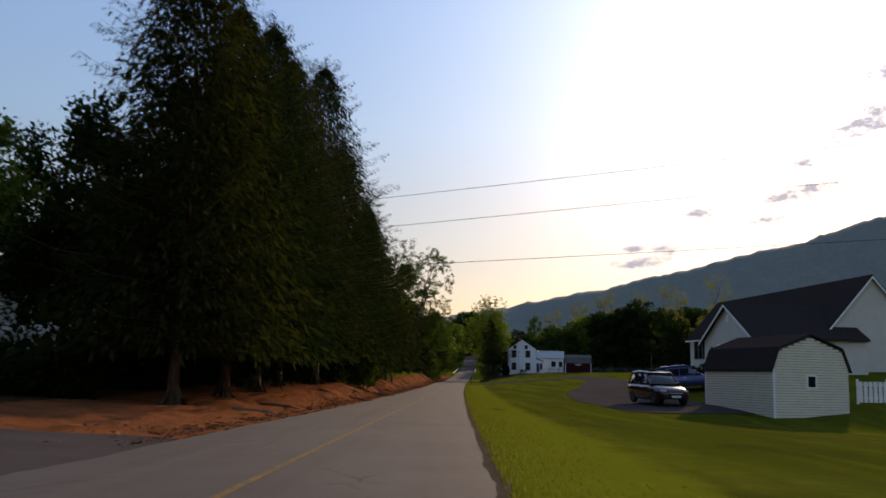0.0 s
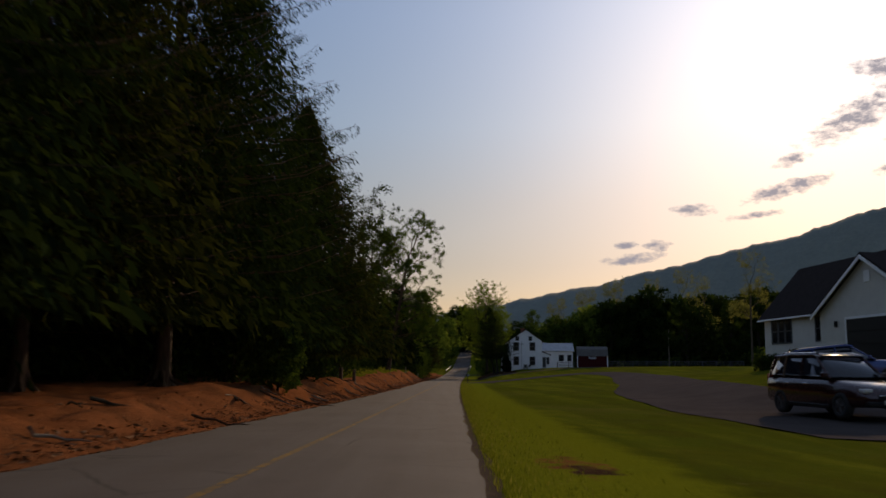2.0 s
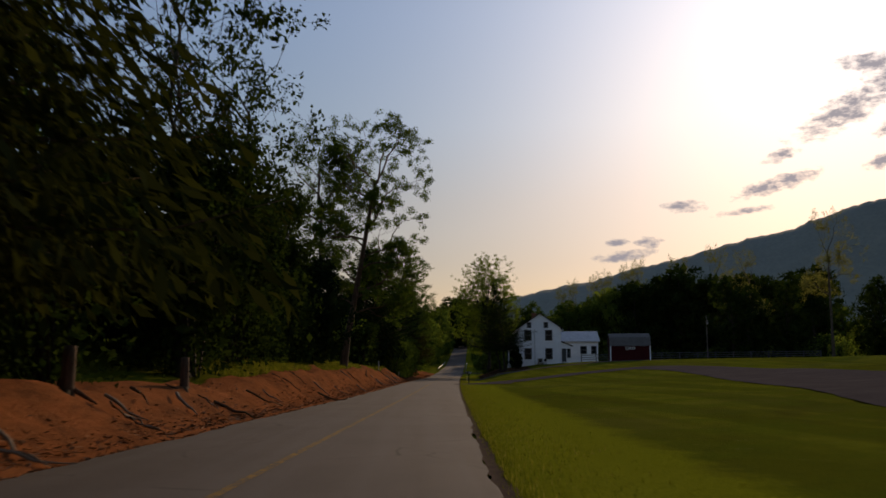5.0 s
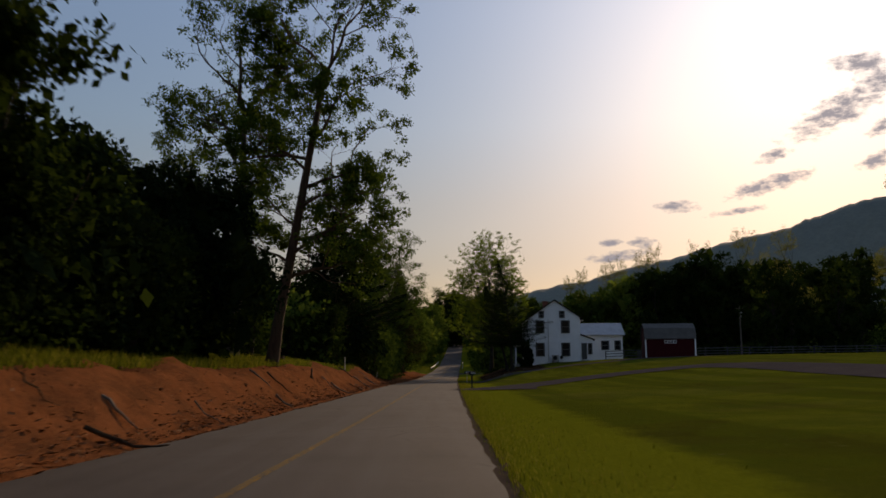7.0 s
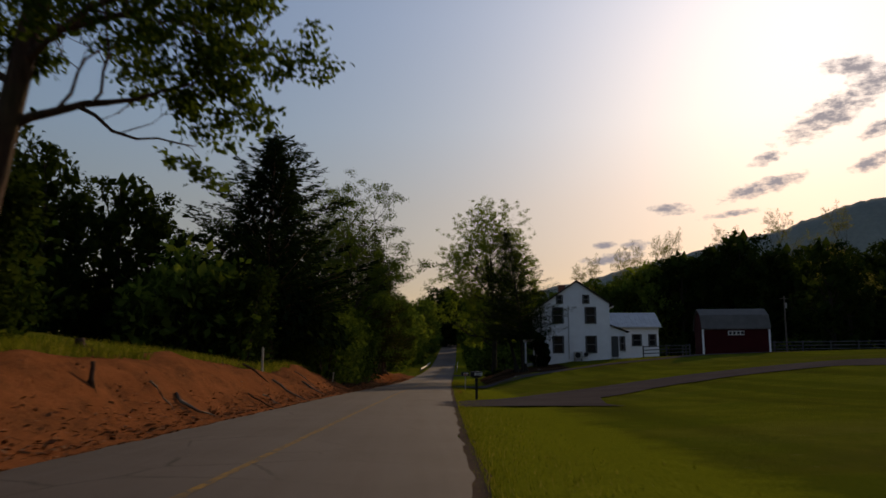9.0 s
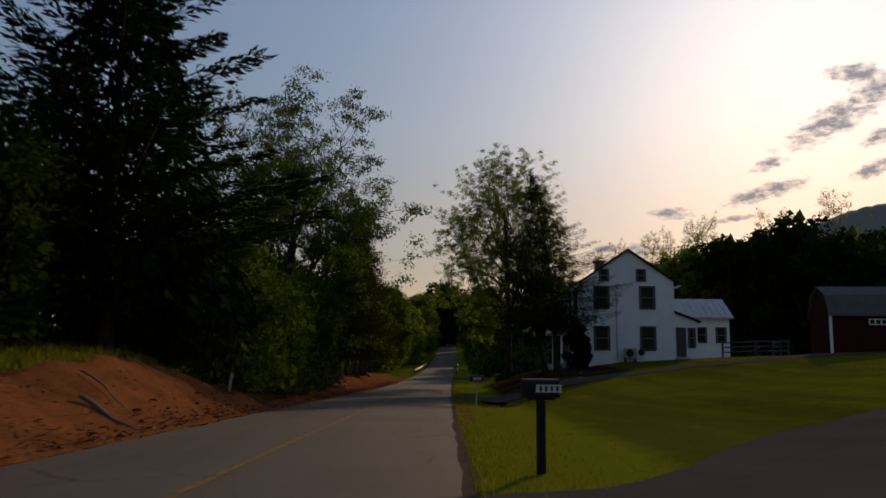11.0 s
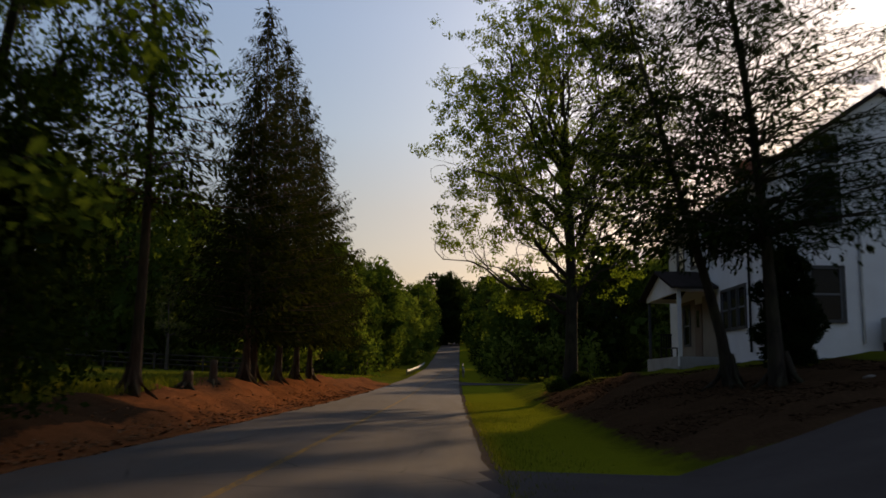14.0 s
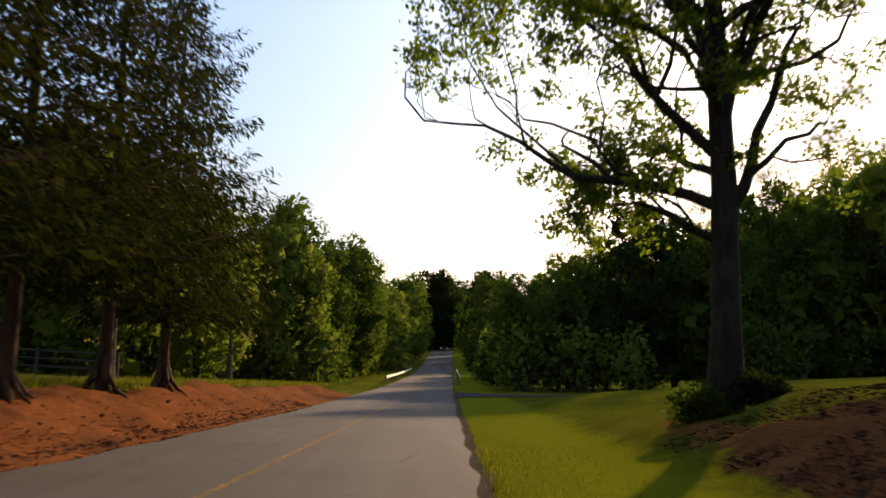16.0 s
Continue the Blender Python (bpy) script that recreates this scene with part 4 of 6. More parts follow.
for i, (lat, y, h, sp) in enumerate([(-7.4, 172, 5.0, 2.8), (-7.6, 176.5, 6.0, 3.0), (-7.2, 181, 5.5, 3.0), (-7.4, 185.5, 6.0, 2.8), (-7.2, 190.5, 5.0, 2.5), (-11, 178, 8, 3.8), (-11, 187, 8, 3.8), (-9.5, 160, 5, 2.6), (-9, 99, 5, 2.8), (-9.5, 106, 6, 3), (-10.5, 113, 6, 3.2), (-10.5, 121, 5, 3), (-10, 137, 4, 2.4), (-8.6, 87, 5.0, 2.6), (-8.4, 75, 4.5, 2.4), (-9.5, 66, 5.0, 2.6), (-12, 163, 7, 3.4), (-12.5, 172, 9, 4), (-10, 197, 6, 2.6)]):
    shrub(stand(lat, y, i * 31), h, sp, 200 + i, BUSH, M_LEAF if i in (0, 1, 2, 3, 5, 6) else M_LEAF_D, count=8000 if i < 5 else 4300, leaf=0.115 if i < 5 else 0.18, group="shrubs along the bank")
full_tree(stand(-6.9, 64.0), 3.0, 1.4, 240, "ivy-covered upright shrub on the edge of the bank", M_LEAF, leaf=0.10, per=700, lumps=14, low=0.0, category="shrub")
for i, (lat, y, h, sp) in enumerate([(-7.7, 198.5, 15, 3.4), (-7.6, 209.4, 11.5, 3.4), (-7.7, 211.4, 15.5, 4.2), (-7.6, 215.4, 15.5, 4.2), (-7.6, 219.7, 14.5, 4.2), (-7.6, 224.0, 13, 4.0)]):
    conifer(stand(lat, y, i * 61), h, sp, 170 + i, "tall spruce with a bare lower trunk at the meadow edge", M_SPRUCE_B, M_BARK_R, needle=0.5, bare=0.15 if i else 0.32, per=7 if i else 6, fine=0.95 if i else 0.8, thin=0.16 if i else 0.2, core=2600 if i else 700, core_s=0.5, taper=0.95, trunk_r=0.15, group="spruces by the meadow")
for i, (lat, y, h, sp) in enumerate([(-14, 30, 1.7, 2.6), (-17, 27, 1.7, 2.6), (-20, 31, 1.8, 3.0), (-15, 38, 1.8, 2.6)]):
    shrub(stand(lat, y, i * 77), h, sp, 260 + i, "dark overgrown hedge in front of the white house", M_LEAF_D, count=3600, leaf=0.22, group="hedge by the drive")
broadleaf(stand(-19.5, 33), 11.5, 3.2, 265, "bright green broad-leaved tree by the shaded drive", M_LEAF_Y, M_BARK_D, fork=0.5, levels=4, per=60, leaf=0.24, open_=0.0, first=5, clump=0.7)
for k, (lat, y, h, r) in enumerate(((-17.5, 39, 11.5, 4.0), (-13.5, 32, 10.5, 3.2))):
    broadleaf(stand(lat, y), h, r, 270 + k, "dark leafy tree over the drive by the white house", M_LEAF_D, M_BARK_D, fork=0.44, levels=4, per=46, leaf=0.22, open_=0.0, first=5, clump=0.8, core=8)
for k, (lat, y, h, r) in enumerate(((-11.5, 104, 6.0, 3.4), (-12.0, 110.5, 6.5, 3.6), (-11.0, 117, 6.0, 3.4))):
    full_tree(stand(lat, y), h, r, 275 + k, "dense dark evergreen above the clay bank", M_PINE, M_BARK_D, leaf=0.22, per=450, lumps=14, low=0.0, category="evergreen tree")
# beside the white house
broadleaf(stand(5.2, 216), 20.5, 7.4, 187, "large maple with a thick dark trunk and spreading limbs", M_MAPLE, M_BARK_D, trunk_r=0.27, levels=5, per=40, leaf=0.13, open_=0.28, clump=0.31, up=0.7, tall=10.5, envelope=((-0.9, 0, 11.4), (7.2, 6.2, 10.0)),
          set_boughs=((0.30, 178, 12, 1.4, 0.38), (0.36, 182, 20, 3.0, 0.44), (0.35, 4, 46, 2.5, 0.5), (0.45, 170, 32, 3.0, 0.45), (0.42, 80, 25, 2.3, 0.4), (0.52, 255, 36, 2.0, 0.38), (0.50, 30, 74, 3.4, 0.5), (0.55, 195, 40, 2.6, 0.4), (0.58, 150, 76, 3.2, 0.46), (0.62, 10, 40, 2.4, 0.36), (0.66, 130, 36, 2.4, 0.36), (0.7, 310, 44, 2.5, 0.36), (0.78, 350, 44, 2.6, 0.36), (0.72, 185, 36, 3.0, 0.34), (0.9, 60, 46, 2.5, 0.34), (0.95, 250, 52, 2.6, 0.32), (1.0, 120, 80, 4.1, 0.42), (1.0, 220, 66, 2.9, 0.36), (1.0, 345, 62, 2.9, 0.36), (1.0, 200, 74, 3.7, 0.38), (1.0, 20, 76, 3.6, 0.38), (0.94, 168, 60, 3.4, 0.36), (0.90, 190, 48, 3.3, 0.36), (0.84, 205, 40, 3.0, 0.34), (0.92, 285, 64, 3.3, 0.34), (0.66, 178, 50, 3.2, 0.36), (0.80, 10, 52, 2.8, 0.34)))
HEM = "scraggly dark hemlock with bare lower trunk beside the white house"
conifer(stand(7.0, 195.5), 12.8, 4.8, 181, HEM, M_SPRUCE, M_BARK_D, needle=0.27, bare=0.25, taper=0.95, per=10, droop=0.22, thin=0.03, fine=1.4, lean=(-0.12, 0.0), flat=0.5, core=4200, core_s=0.36, trunk_r=0.17, wide=0.2, group="hemlocks by the house")
conifer(stand(6.4, 197.2), 10.2, 3.4, 191, HEM, M_SPRUCE, M_BARK_D, needle=0.24, bare=0.32, per=7, droop=0.24, thin=0.08, fine=1.2, lean=(-0.26, 0.02), flat=0.5, core=2800, core_s=0.36, trunk_r=0.15, wide=0.2, group="hemlocks by the house")
for k, (lat, y, h, r) in enumerate(((8.75, 199.6, 3.4, 1.0), (9.2, 200.6, 2.6, 0.8))):
    full_tree(stand(lat, y), h, r, 282 + k, "clipped dark rounded yew at the house corner", M_PINE, M_BARK_D, leaf=0.07, per=1300, lumps=16, low=0.0, category="shrub", group="yews by the house")

# ---------------------------------------------------------------- woods round the valley
PROTO = []
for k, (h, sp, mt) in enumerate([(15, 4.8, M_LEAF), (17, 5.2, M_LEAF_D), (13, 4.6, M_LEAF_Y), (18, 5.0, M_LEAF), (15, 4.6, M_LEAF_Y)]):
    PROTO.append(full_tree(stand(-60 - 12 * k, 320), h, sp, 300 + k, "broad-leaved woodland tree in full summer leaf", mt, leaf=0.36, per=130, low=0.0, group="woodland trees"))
PROTO_H = [15, 17, 13, 18, 15, 16]
PROTO.append(broadleaf(stand(70, 300), 16, 4.2, 306, "half-bare woodland tree with budding leaves", M_SPARSE, M_BARK, fork=0.35, levels=4, per=7, leaf=0.3, open_=0.5, first=2, clump=0.7, group="woodland trees"))
for k, (h, sp, mt) in enumerate([(14, 4.4, M_LEAF), (16, 4.8, M_LEAF_D), (12, 4.2, M_LEAF_Y), (15, 4.6, M_LEAF)]):
    PROTO.append(full_tree(stand(88 + 10 * k, 300), h, sp, 310 + k, "leafy tree at the edge of the wood", mt, leaf=0.25, per=250, lumps=22, low=0.05, group="woodland trees"))
    PROTO_H.append(h)
UNDER = [shrub(stand(-58 - 8 * k, 312), 5, 3.4, 320 + k, "green undergrowth at the edge of the wood", mt, count=430, leaf=0.44, group="woodland undergrowth") for k, mt in enumerate((M_LEAF, M_LEAF_D, M_LEAF_Y))]
rng_w = random.Random(5)
spots = []
for y0, y1, l0, l1, n, kinds, s0, s1 in (
        (205, 262, 76, 112, 14, (1, 1, 1, 0), 0.85, 1.2), (150, 205, 86, 120, 12, (1, 1, 0), 0.8, 1.1), (98, 150, 72, 105, 8, (1, 1, 0, 4), 0.7, 1.0), (146, 172, -34, -19, 12, (1, 7, 1), 0.5, 0.75),
        (276, 330, 5.5, 12, 7, (6, 8, 9), 0.65, 0.9), (340, 440, 4.0, 11, 13, (0, 1, 3), 0.9, 1.2), (330, 440, -14, -8, 13, (0, 1, 2, 4), 0.9, 1.2),
        (262, 330, -15, -9.5, 13, (8, 6, 9, 8), 0.85, 1.1), (274, 290, -62, -15, 18, (6, 9, 8, 0), 0.8, 1.05), (250, 330, -60, -28, 8, (2, 4, 0, 1), 0.8, 1.1), (150, 245, -64, -44, 10, (6, 9, 0, 8), 0.85, 1.15), (30, 130, -50, -30, 6, (0, 1, 3), 0.8, 1.1), (460, 510, -26, 40, 7, (0, 1, 3), 1.1, 1.4), (440, 462, -9, 9, 6, (1, 1, 0), 1.2, 1.45), (60, 104, -22, -13, 11, (1, 1, 0), 0.75, 0.95), (158, 172, -22, -16, 3, (1, 7), 0.6, 0.7), (128, 178, -40, -29, 9, (7, 7, 1), 0.7, 0.9)):
    for _ in range(n):
        spots.append((rng_w.uniform(l0, l1), rng_w.uniform(y0, y1), rng_w.choice(kinds), rng_w.uniform(s0, s1)))
# the closed edge of the wood beyond the side road, taller away from the road
for row in (0, 1):
    lat = 5.0 + row * 1.6
    while lat < 84:
        top = np.interp(lat, [5, 10, 16, 30, 40, 84], [9, 12, 14.5, 16, 20, 22]) * rng_w.uniform(0.85, 1.12)
        k = rng_w.choice((6, 6, 7, 9, 8) if lat < 38 else (1, 1, 1, 7))
        spots.append((lat, 265 + row * 9 + rng_w.uniform(-2.5, 2.5), k, top / PROTO_H[k]))
        lat += rng_w.uniform(2.6, 4.2)
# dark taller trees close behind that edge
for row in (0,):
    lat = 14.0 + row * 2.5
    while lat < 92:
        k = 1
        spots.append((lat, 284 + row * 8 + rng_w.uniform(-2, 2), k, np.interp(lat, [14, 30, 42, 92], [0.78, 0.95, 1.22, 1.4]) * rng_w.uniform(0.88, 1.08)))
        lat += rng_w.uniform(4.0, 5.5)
for k, lat in enumerate(np.arange(-42, -11, 3.4)):
    spots.append((float(lat) + rng_w.uniform(-1, 1), 264 + rng_w.uniform(0, 10), (9, 8, 6)[k % 3], rng_w.uniform(0.85, 1.1)))
for lat, y, k, s in spots:
    copy_thing(PROTO[k], stand(lat, y, rng_w.uniform(0, 360), 0.1, s))
for y0, y1, l0, l1, n in ((259, 264, 5.5, 80, 34), (270, 330, 4.5, 9, 10), (158, 200, -15, -10, 14), (62, 130, -15, -11, 12), (120, 180, -34, -26, 14), (205, 255, 66, 74, 8), (150, 205, 80, 90, 10), (252, 330, -13, -9, 10), (146, 170, -30, -17, 14), (270, 276, -60, -14, 16), (150, 235, -46, -38, 14), (330, 420, -11, -8, 10), (330, 420, 4, 7, 10)):
    for _ in range(n):
        copy_thing(rng_w.choice(UNDER), stand(rng_w.uniform(l0, l1), rng_w.uniform(y0, y1), rng_w.uniform(0, 360), 0.1, rng_w.uniform(0.6, 1.1)))

for lat, y, s_ in ((-13.5, 236, 0.5), (-16.5, 241, 0.55), (-19, 236, 0.45), (-22, 244, 0.6), (-26, 240, 0.55), (-11.5, 247, 0.5)):
    copy_thing(PROTO[5], stand(lat, y, lat * 40, 0.1, s_))

# tall half-bare trees with flat airy crowns that stand above the dark wood
BARE = broadleaf(stand(60.0, 246, 20), 24.0, 4.6, 341, "tall half-bare tree with a flat airy crown above the wood", M_SPARSE, M_BARK, fork=0.55, levels=5, per=26, leaf=0.17, open_=0.3, first=3, up=0.3, clump=0.5, trunk_r=0.2, group="half-bare trees over the wood")
for x_, y_, top in ((73.5, 282, 31.5), (60.5, 300, 30.5), (54.5, 296, 28.5), (49.5, 292, 26.5), (45.0, 291, 25.0), (40.5, 288, 23.5), (35.5, 286, 21.5), (63.0, 198, 25.0), (66.0, 290, 30.0)):
    g_ = gz(x_, y_)
    copy_thing(BARE, pose(x_, y_, g_ - 0.1, 0, 0, x_ * 37) @ Matrix.Scale((top - g_) / 24.0, 4))
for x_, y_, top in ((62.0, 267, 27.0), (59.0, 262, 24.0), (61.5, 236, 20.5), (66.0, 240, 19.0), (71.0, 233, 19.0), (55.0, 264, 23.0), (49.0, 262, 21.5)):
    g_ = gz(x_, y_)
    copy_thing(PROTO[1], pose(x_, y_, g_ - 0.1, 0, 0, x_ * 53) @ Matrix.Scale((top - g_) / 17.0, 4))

for lat, y, s_ in ((-16, 241, 0.95), (-20, 245, 1.1), (-24, 241, 1.05), (-28, 248, 1.15), (-32, 242, 1.1), (-13.5, 248, 0.9), (-36, 248, 1.15), (-18, 256, 1.1), (-25, 257, 1.2), (-31, 256, 1.15)):
    copy_thing(PROTO[6 if lat < -21 else 8], stand(lat, y, lat * 61, 0.1, s_))

# the long forested ridge across the valley
az_ = np.radians(np.linspace(-14, 100, 420))
base_el = np.interp(np.degrees(az_), [-14, -4, 0, 2, 6, 9, 13, 18, 24, 30, 45, 70, 100], [2.7, 3.1, 3.7, 4.1, 4.7, 5.4, 6.2, 7.4, 8.9, 10.2, 11.5, 10, 8])
ridge_v, ridge_f = [], []
steps = [(0.78, -0.02), (0.83, 0.16), (0.88, 0.40), (0.92, 0.64), (0.96, 0.86), (0.985, 0.96), (1.0, 1.0), (1.1, 0.8)]
for a, e in zip(az_, base_el):
    for r, k in steps:
        far = 3000 * r
        w = noise.noise((a * 14, r * 6, 3.1)) * 14 + noise.noise((a * 60, r * 20, 1.7)) * 7 + noise.noise((a * 260, r * 60, 2.7)) * 5
        ridge_v.append((math.sin(a) * far, math.cos(a) * far, 3000 * math.tan(radians(e)) * k + w * min(1, k * 3)))
ns = len(steps)
for i in range(len(az_) - 1):
    for j in range(ns - 1):
        ridge_f.append((i * ns + j, (i + 1) * ns + j, (i + 1) * ns + j + 1, i * ns + j + 1))
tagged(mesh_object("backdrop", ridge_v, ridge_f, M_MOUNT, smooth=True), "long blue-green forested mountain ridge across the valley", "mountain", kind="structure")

# ---------------------------------------------------------------- the white farmhouse


def frame_at(x, y, z, deg):
    return pose(x, y, z, 0, 0, deg)


def sash(parent, x, y, z, w, h, face="y", mat=None, frame_mat=None):
    """A window set in a wall: a dark outer frame, a lighter sash with a meeting rail, and a pane."""
    def q(a0, b0, a1, b1, d0, d1):
        return ((a0, d0, b0), (a1, d1, b1)) if face == "y" else ((d0, a0, b0), (d1, a1, b1))
    a, d = (x, y) if face == "y" else (y, x)
    s = -1
    t = 0.10
    fr = part("window", boxes(q(a - w / 2 - t, z - t, a - w / 2, z + h + t, d + s * 0.05, d + 0.02), q(a + w / 2, z - t, a + w / 2 + t, z + h + t, d + s * 0.05, d + 0.02), q(a - w / 2, z + h, a + w / 2, z + h + t, d + s * 0.05, d + 0.02), q(a - w / 2, z - t, a + w / 2, z, d + s * 0.07, d + 0.02)), frame_mat or M_DARKTRIM, parent)
    part("sash_frame", boxes(q(a - w / 2, z, a - w / 2 + 0.05, z + h, d + s * 0.02, d + 0.02), q(a + w / 2 - 0.05, z, a + w / 2, z + h, d + s * 0.02, d + 0.02), q(a - w / 2 + 0.05, z + h / 2 - 0.03, a + w / 2 - 0.05, z + h / 2 + 0.03, d + s * 0.02, d + 0.02)), mat or M_SASH, fr)
    part("pane", boxes(q(a - w / 2 + 0.05, z, a + w / 2 - 0.05, z + h, d - 0.003, d + 0.03)), M_GLASS, fr)
    return fr


HZ = 2.0
HOUSE = frame_at(16.45, 202.0, HZ, -3.0)
HW, HD, HE, HR = 6.3, 13.4, 5.35, 7.5     # width, depth, eave and ridge heights
house = thing("farmhouse", HOUSE, "white two-storey gabled farmhouse with dark window frames", "house")
part("wall", prism([(0, -1.2), (HW, -1.2), (HW, HE), (HW / 2, HR), (0, HE)], 0, HD), M_WHITE, house, "white painted masonry walls")
rs = (HR - HE) / (HW / 2)
for sgn, x0 in ((1, 0), (-1, HW)):
    part("roof", prism([(x0 - sgn * 0.3, HE - 0.3 * rs + 0.02), (HW / 2, HR + 0.02), (HW / 2, HR + 0.16), (x0 - sgn * 0.3, HE - 0.3 * rs + 0.16)], -0.2, HD + 0.2), M_SHINGLE, house, "dark shingle roof slope")
for x in (1.28, 4.45):
    sash(house, x, 0, 0.68, 0.92, 1.48)
    sash(house, x, 0, 3.52, 0.92, 1.42)
for x in (1.48, 4.05):
    sash(house, x, 0, 5.45, 0.50, 0.68, frame_mat=M_DARKTRIM)
for y_ in (4.0, 6.6, 9.1, 11.3):
    sash(house, 0, y_, 3.4, 0.95, 1.55, "x")
for y_ in (3.55, 4.45, 5.35):
    sash(house, 0, y_, 0.70, 0.72, 1.28, "x")
part("chimney", boxes(((HW / 2 - 0.35, HD - 1.6, HR - 0.6), (HW / 2 + 0.35, HD - 0.9, HR + 0.9)), ((HW / 2 - 0.42, HD - 1.67, HR + 0.75), (HW / 2 + 0.42, HD - 0.83, HR + 0.9))), M_BRICK, house)
bm = bmesh.new()
tube(bm, (2.3, -0.06, 0.0), (2.3, -0.06, 5.2), 0.045, sides=8)
part("downpipe", bm, M_STEEL, house)
bm = bmesh.new()
tube(bm, (-0.07, 2.6, -0.2), (-0.07, 2.6, 5.1), 0.045, sides=8)
part("downpipe", bm, M_BLACK, house)
for x0, x1 in ((-0.42, -0.3), (HW + 0.3, HW + 0.42)):
    part("gutter", boxes(((x0, -0.2, HE - 0.36), (x1, HD + 0.2, HE - 0.24)), bevel=0.02), M_TRIM, house)
# porch on the road side, with its own small gable
PY0, PY1, PX, PE, PA = 6.3, 11.5, -1.45, 2.25, 3.05
part("porch_deck", boxes(((PX, PY0, -0.9), (-0.01, PY1, -0.25))), M_CONC, house, "grey concrete porch floor")
pm = (PY0 + PY1) / 2
for sgn, y0 in ((1, PY0), (-1, PY1)):
    k = (PA - PE) / (pm - PY0)
    b = prism([(y0 - sgn * 0.25, PE - 0.25 * k), (pm, PA), (pm, PA + 0.1), (y0 - sgn * 0.25, PE - 0.25 * k + 0.1)], PX - 0.25, -0.02)
    bmesh.ops.transform(b, matrix=Matrix(((0, 1, 0, 0), (1, 0, 0, 0), (0, 0, 1, 0), (0, 0, 0, 1))), verts=b.verts)
    part("porch_roof", b, M_SHINGLE, house)
b = prism([(PY0, PE - 0.15), (PY1, PE - 0.15), (PY1, PE), (pm, PA - 0.01), (PY0, PE)], PX, PX + 0.12)
bmesh.ops.transform(b, matrix=Matrix(((0, 1, 0, 0), (1, 0, 0, 0), (0, 0, 1, 0), (0, 0, 0, 1))), verts=b.verts)
part("porch_gable", b, M_TRIM, house)
part("porch_beam", boxes(((PX + 0.13, PY0, PE - 0.15), (-0.02, PY0 + 0.12, PE + 0.02))), M_TRIM, house)
part("porch_beam", boxes(((PX + 0.13, PY1 - 0.12, PE - 0.15), (-0.02, PY1, PE + 0.02))), M_TRIM, house)
for y_, mt in ((PY0 + 0.12, M_TRIM), (PY1 - 0.12, M_DARKTRIM)):
    part("porch_post", boxes(((PX + 0.05, y_ - 0.055, -0.25), (PX + 0.16, y_ + 0.055, PE - 0.15)), bevel=0.01), mt, house)
part("porch_downpipe", boxes(((PX - 0.02, PY0 - 0.01, -0.6), (PX + 0.04, PY0 + 0.05, PE - 0.1)), bevel=0.01), M_TRIM, house)
sash(house, -0.02, 10.45, 0.35, 0.85, 1.5, "x")
# beige boards over the white wall, their colour darkened for the porch's shade
part("porch_wall", boxes(((-0.02, PY0 + 0.13, -0.25), (-0.003, 8.24, PE - 0.16)), ((-0.02, 9.31, -0.25), (-0.003, PY1 - 0.13, PE - 0.16))), plain("beige_porch_boards", (0.26, 0.21, 0.16), 0.85, scale=6), house, "beige boards behind the porch")
fd = part("front_door", boxes(((-0.05, 8.3, -0.25), (-0.004, 9.25, 1.85))), plain("brown_door_wood", (0.13, 0.07, 0.04), 0.6, scale=7), house, "brown front door with a small window")
part("pane", boxes(((-0.056, 8.55, 0.95), (-0.049, 9.0, 1.6))), M_GLASS, fd)
part("knob", boxes(((-0.09, 8.36, 0.7), (-0.05, 8.42, 0.76)), bevel=0.015), M_CHROME, fd)
# the lean-to with the back door
part("lean_to_wall", prism([(HW + 0.01, -1.0), (HW + 1.6, -1.0), (HW + 1.6, 2.6), (HW + 0.01, 3.2)], 0.25, 4.2), M_WHITE, house)
part("lean_to_roof", prism([(HW + 0.01, 3.24), (HW + 1.85, 2.55), (HW + 1.85, 2.66), (HW + 0.01, 3.36)], 0.05, 4.4), M_SHINGLE, house)
part("back_door", boxes(((HW + 0.14, 0.17, 0.2), (HW + 0.80, 0.247, 2.2))), M_DARKTRIM, house, "dark green back door")
sash(house, HW + 1.2, 0.25, 0.9, 0.36, 1.2)
part("step", boxes(((HW + 0.05, -0.35, -0.6), (HW + 0.95, 0.16, 0.12))), M_CONC, house)
# the rear wing with its pale metal roof
part("rear_wing_wall", boxes(((HW + 0.01, 11.5, -1.0), (13.6, 17.0, 3.75))), M_WHITE, house)
for sgn, y0 in ((1, 11.5), (-1, 17.0)):
    k = 1.55 / 2.75
    b = prism([(y0 - sgn * 0.35, 3.77 - 0.35 * k), (14.25, 3.77 + 1.55), (14.25, 3.89 + 1.55), (y0 - sgn * 0.35, 3.89 - 0.35 * k)], HW + 0.01, 13.9)
    bmesh.ops.transform(b, matrix=Matrix(((0, 1, 0, 0), (1, 0, 0, 0), (0, 0, 1, 0), (0, 0, 0, 1))), verts=b.verts)
    part("rear_wing_roof", b, M_SLATE, house, "pale standing-seam metal roof slope")
    for q in range(14):
        x_ = HW + 0.35 + q * 0.52
        bm = bmesh.new()
        tube(bm, (x_, y0 - sgn * 0.35, 3.91 - 0.35 * k), (x_, 14.25, 3.91 + 1.55), 0.018, sides=4)
        part("seam", bm, M_SLATE, house)
sash(house, 11.2, 11.5, 1.7, 0.9, 1.1)
sash(house, 12.9, 11.5, 1.7, 0.7, 1.1)

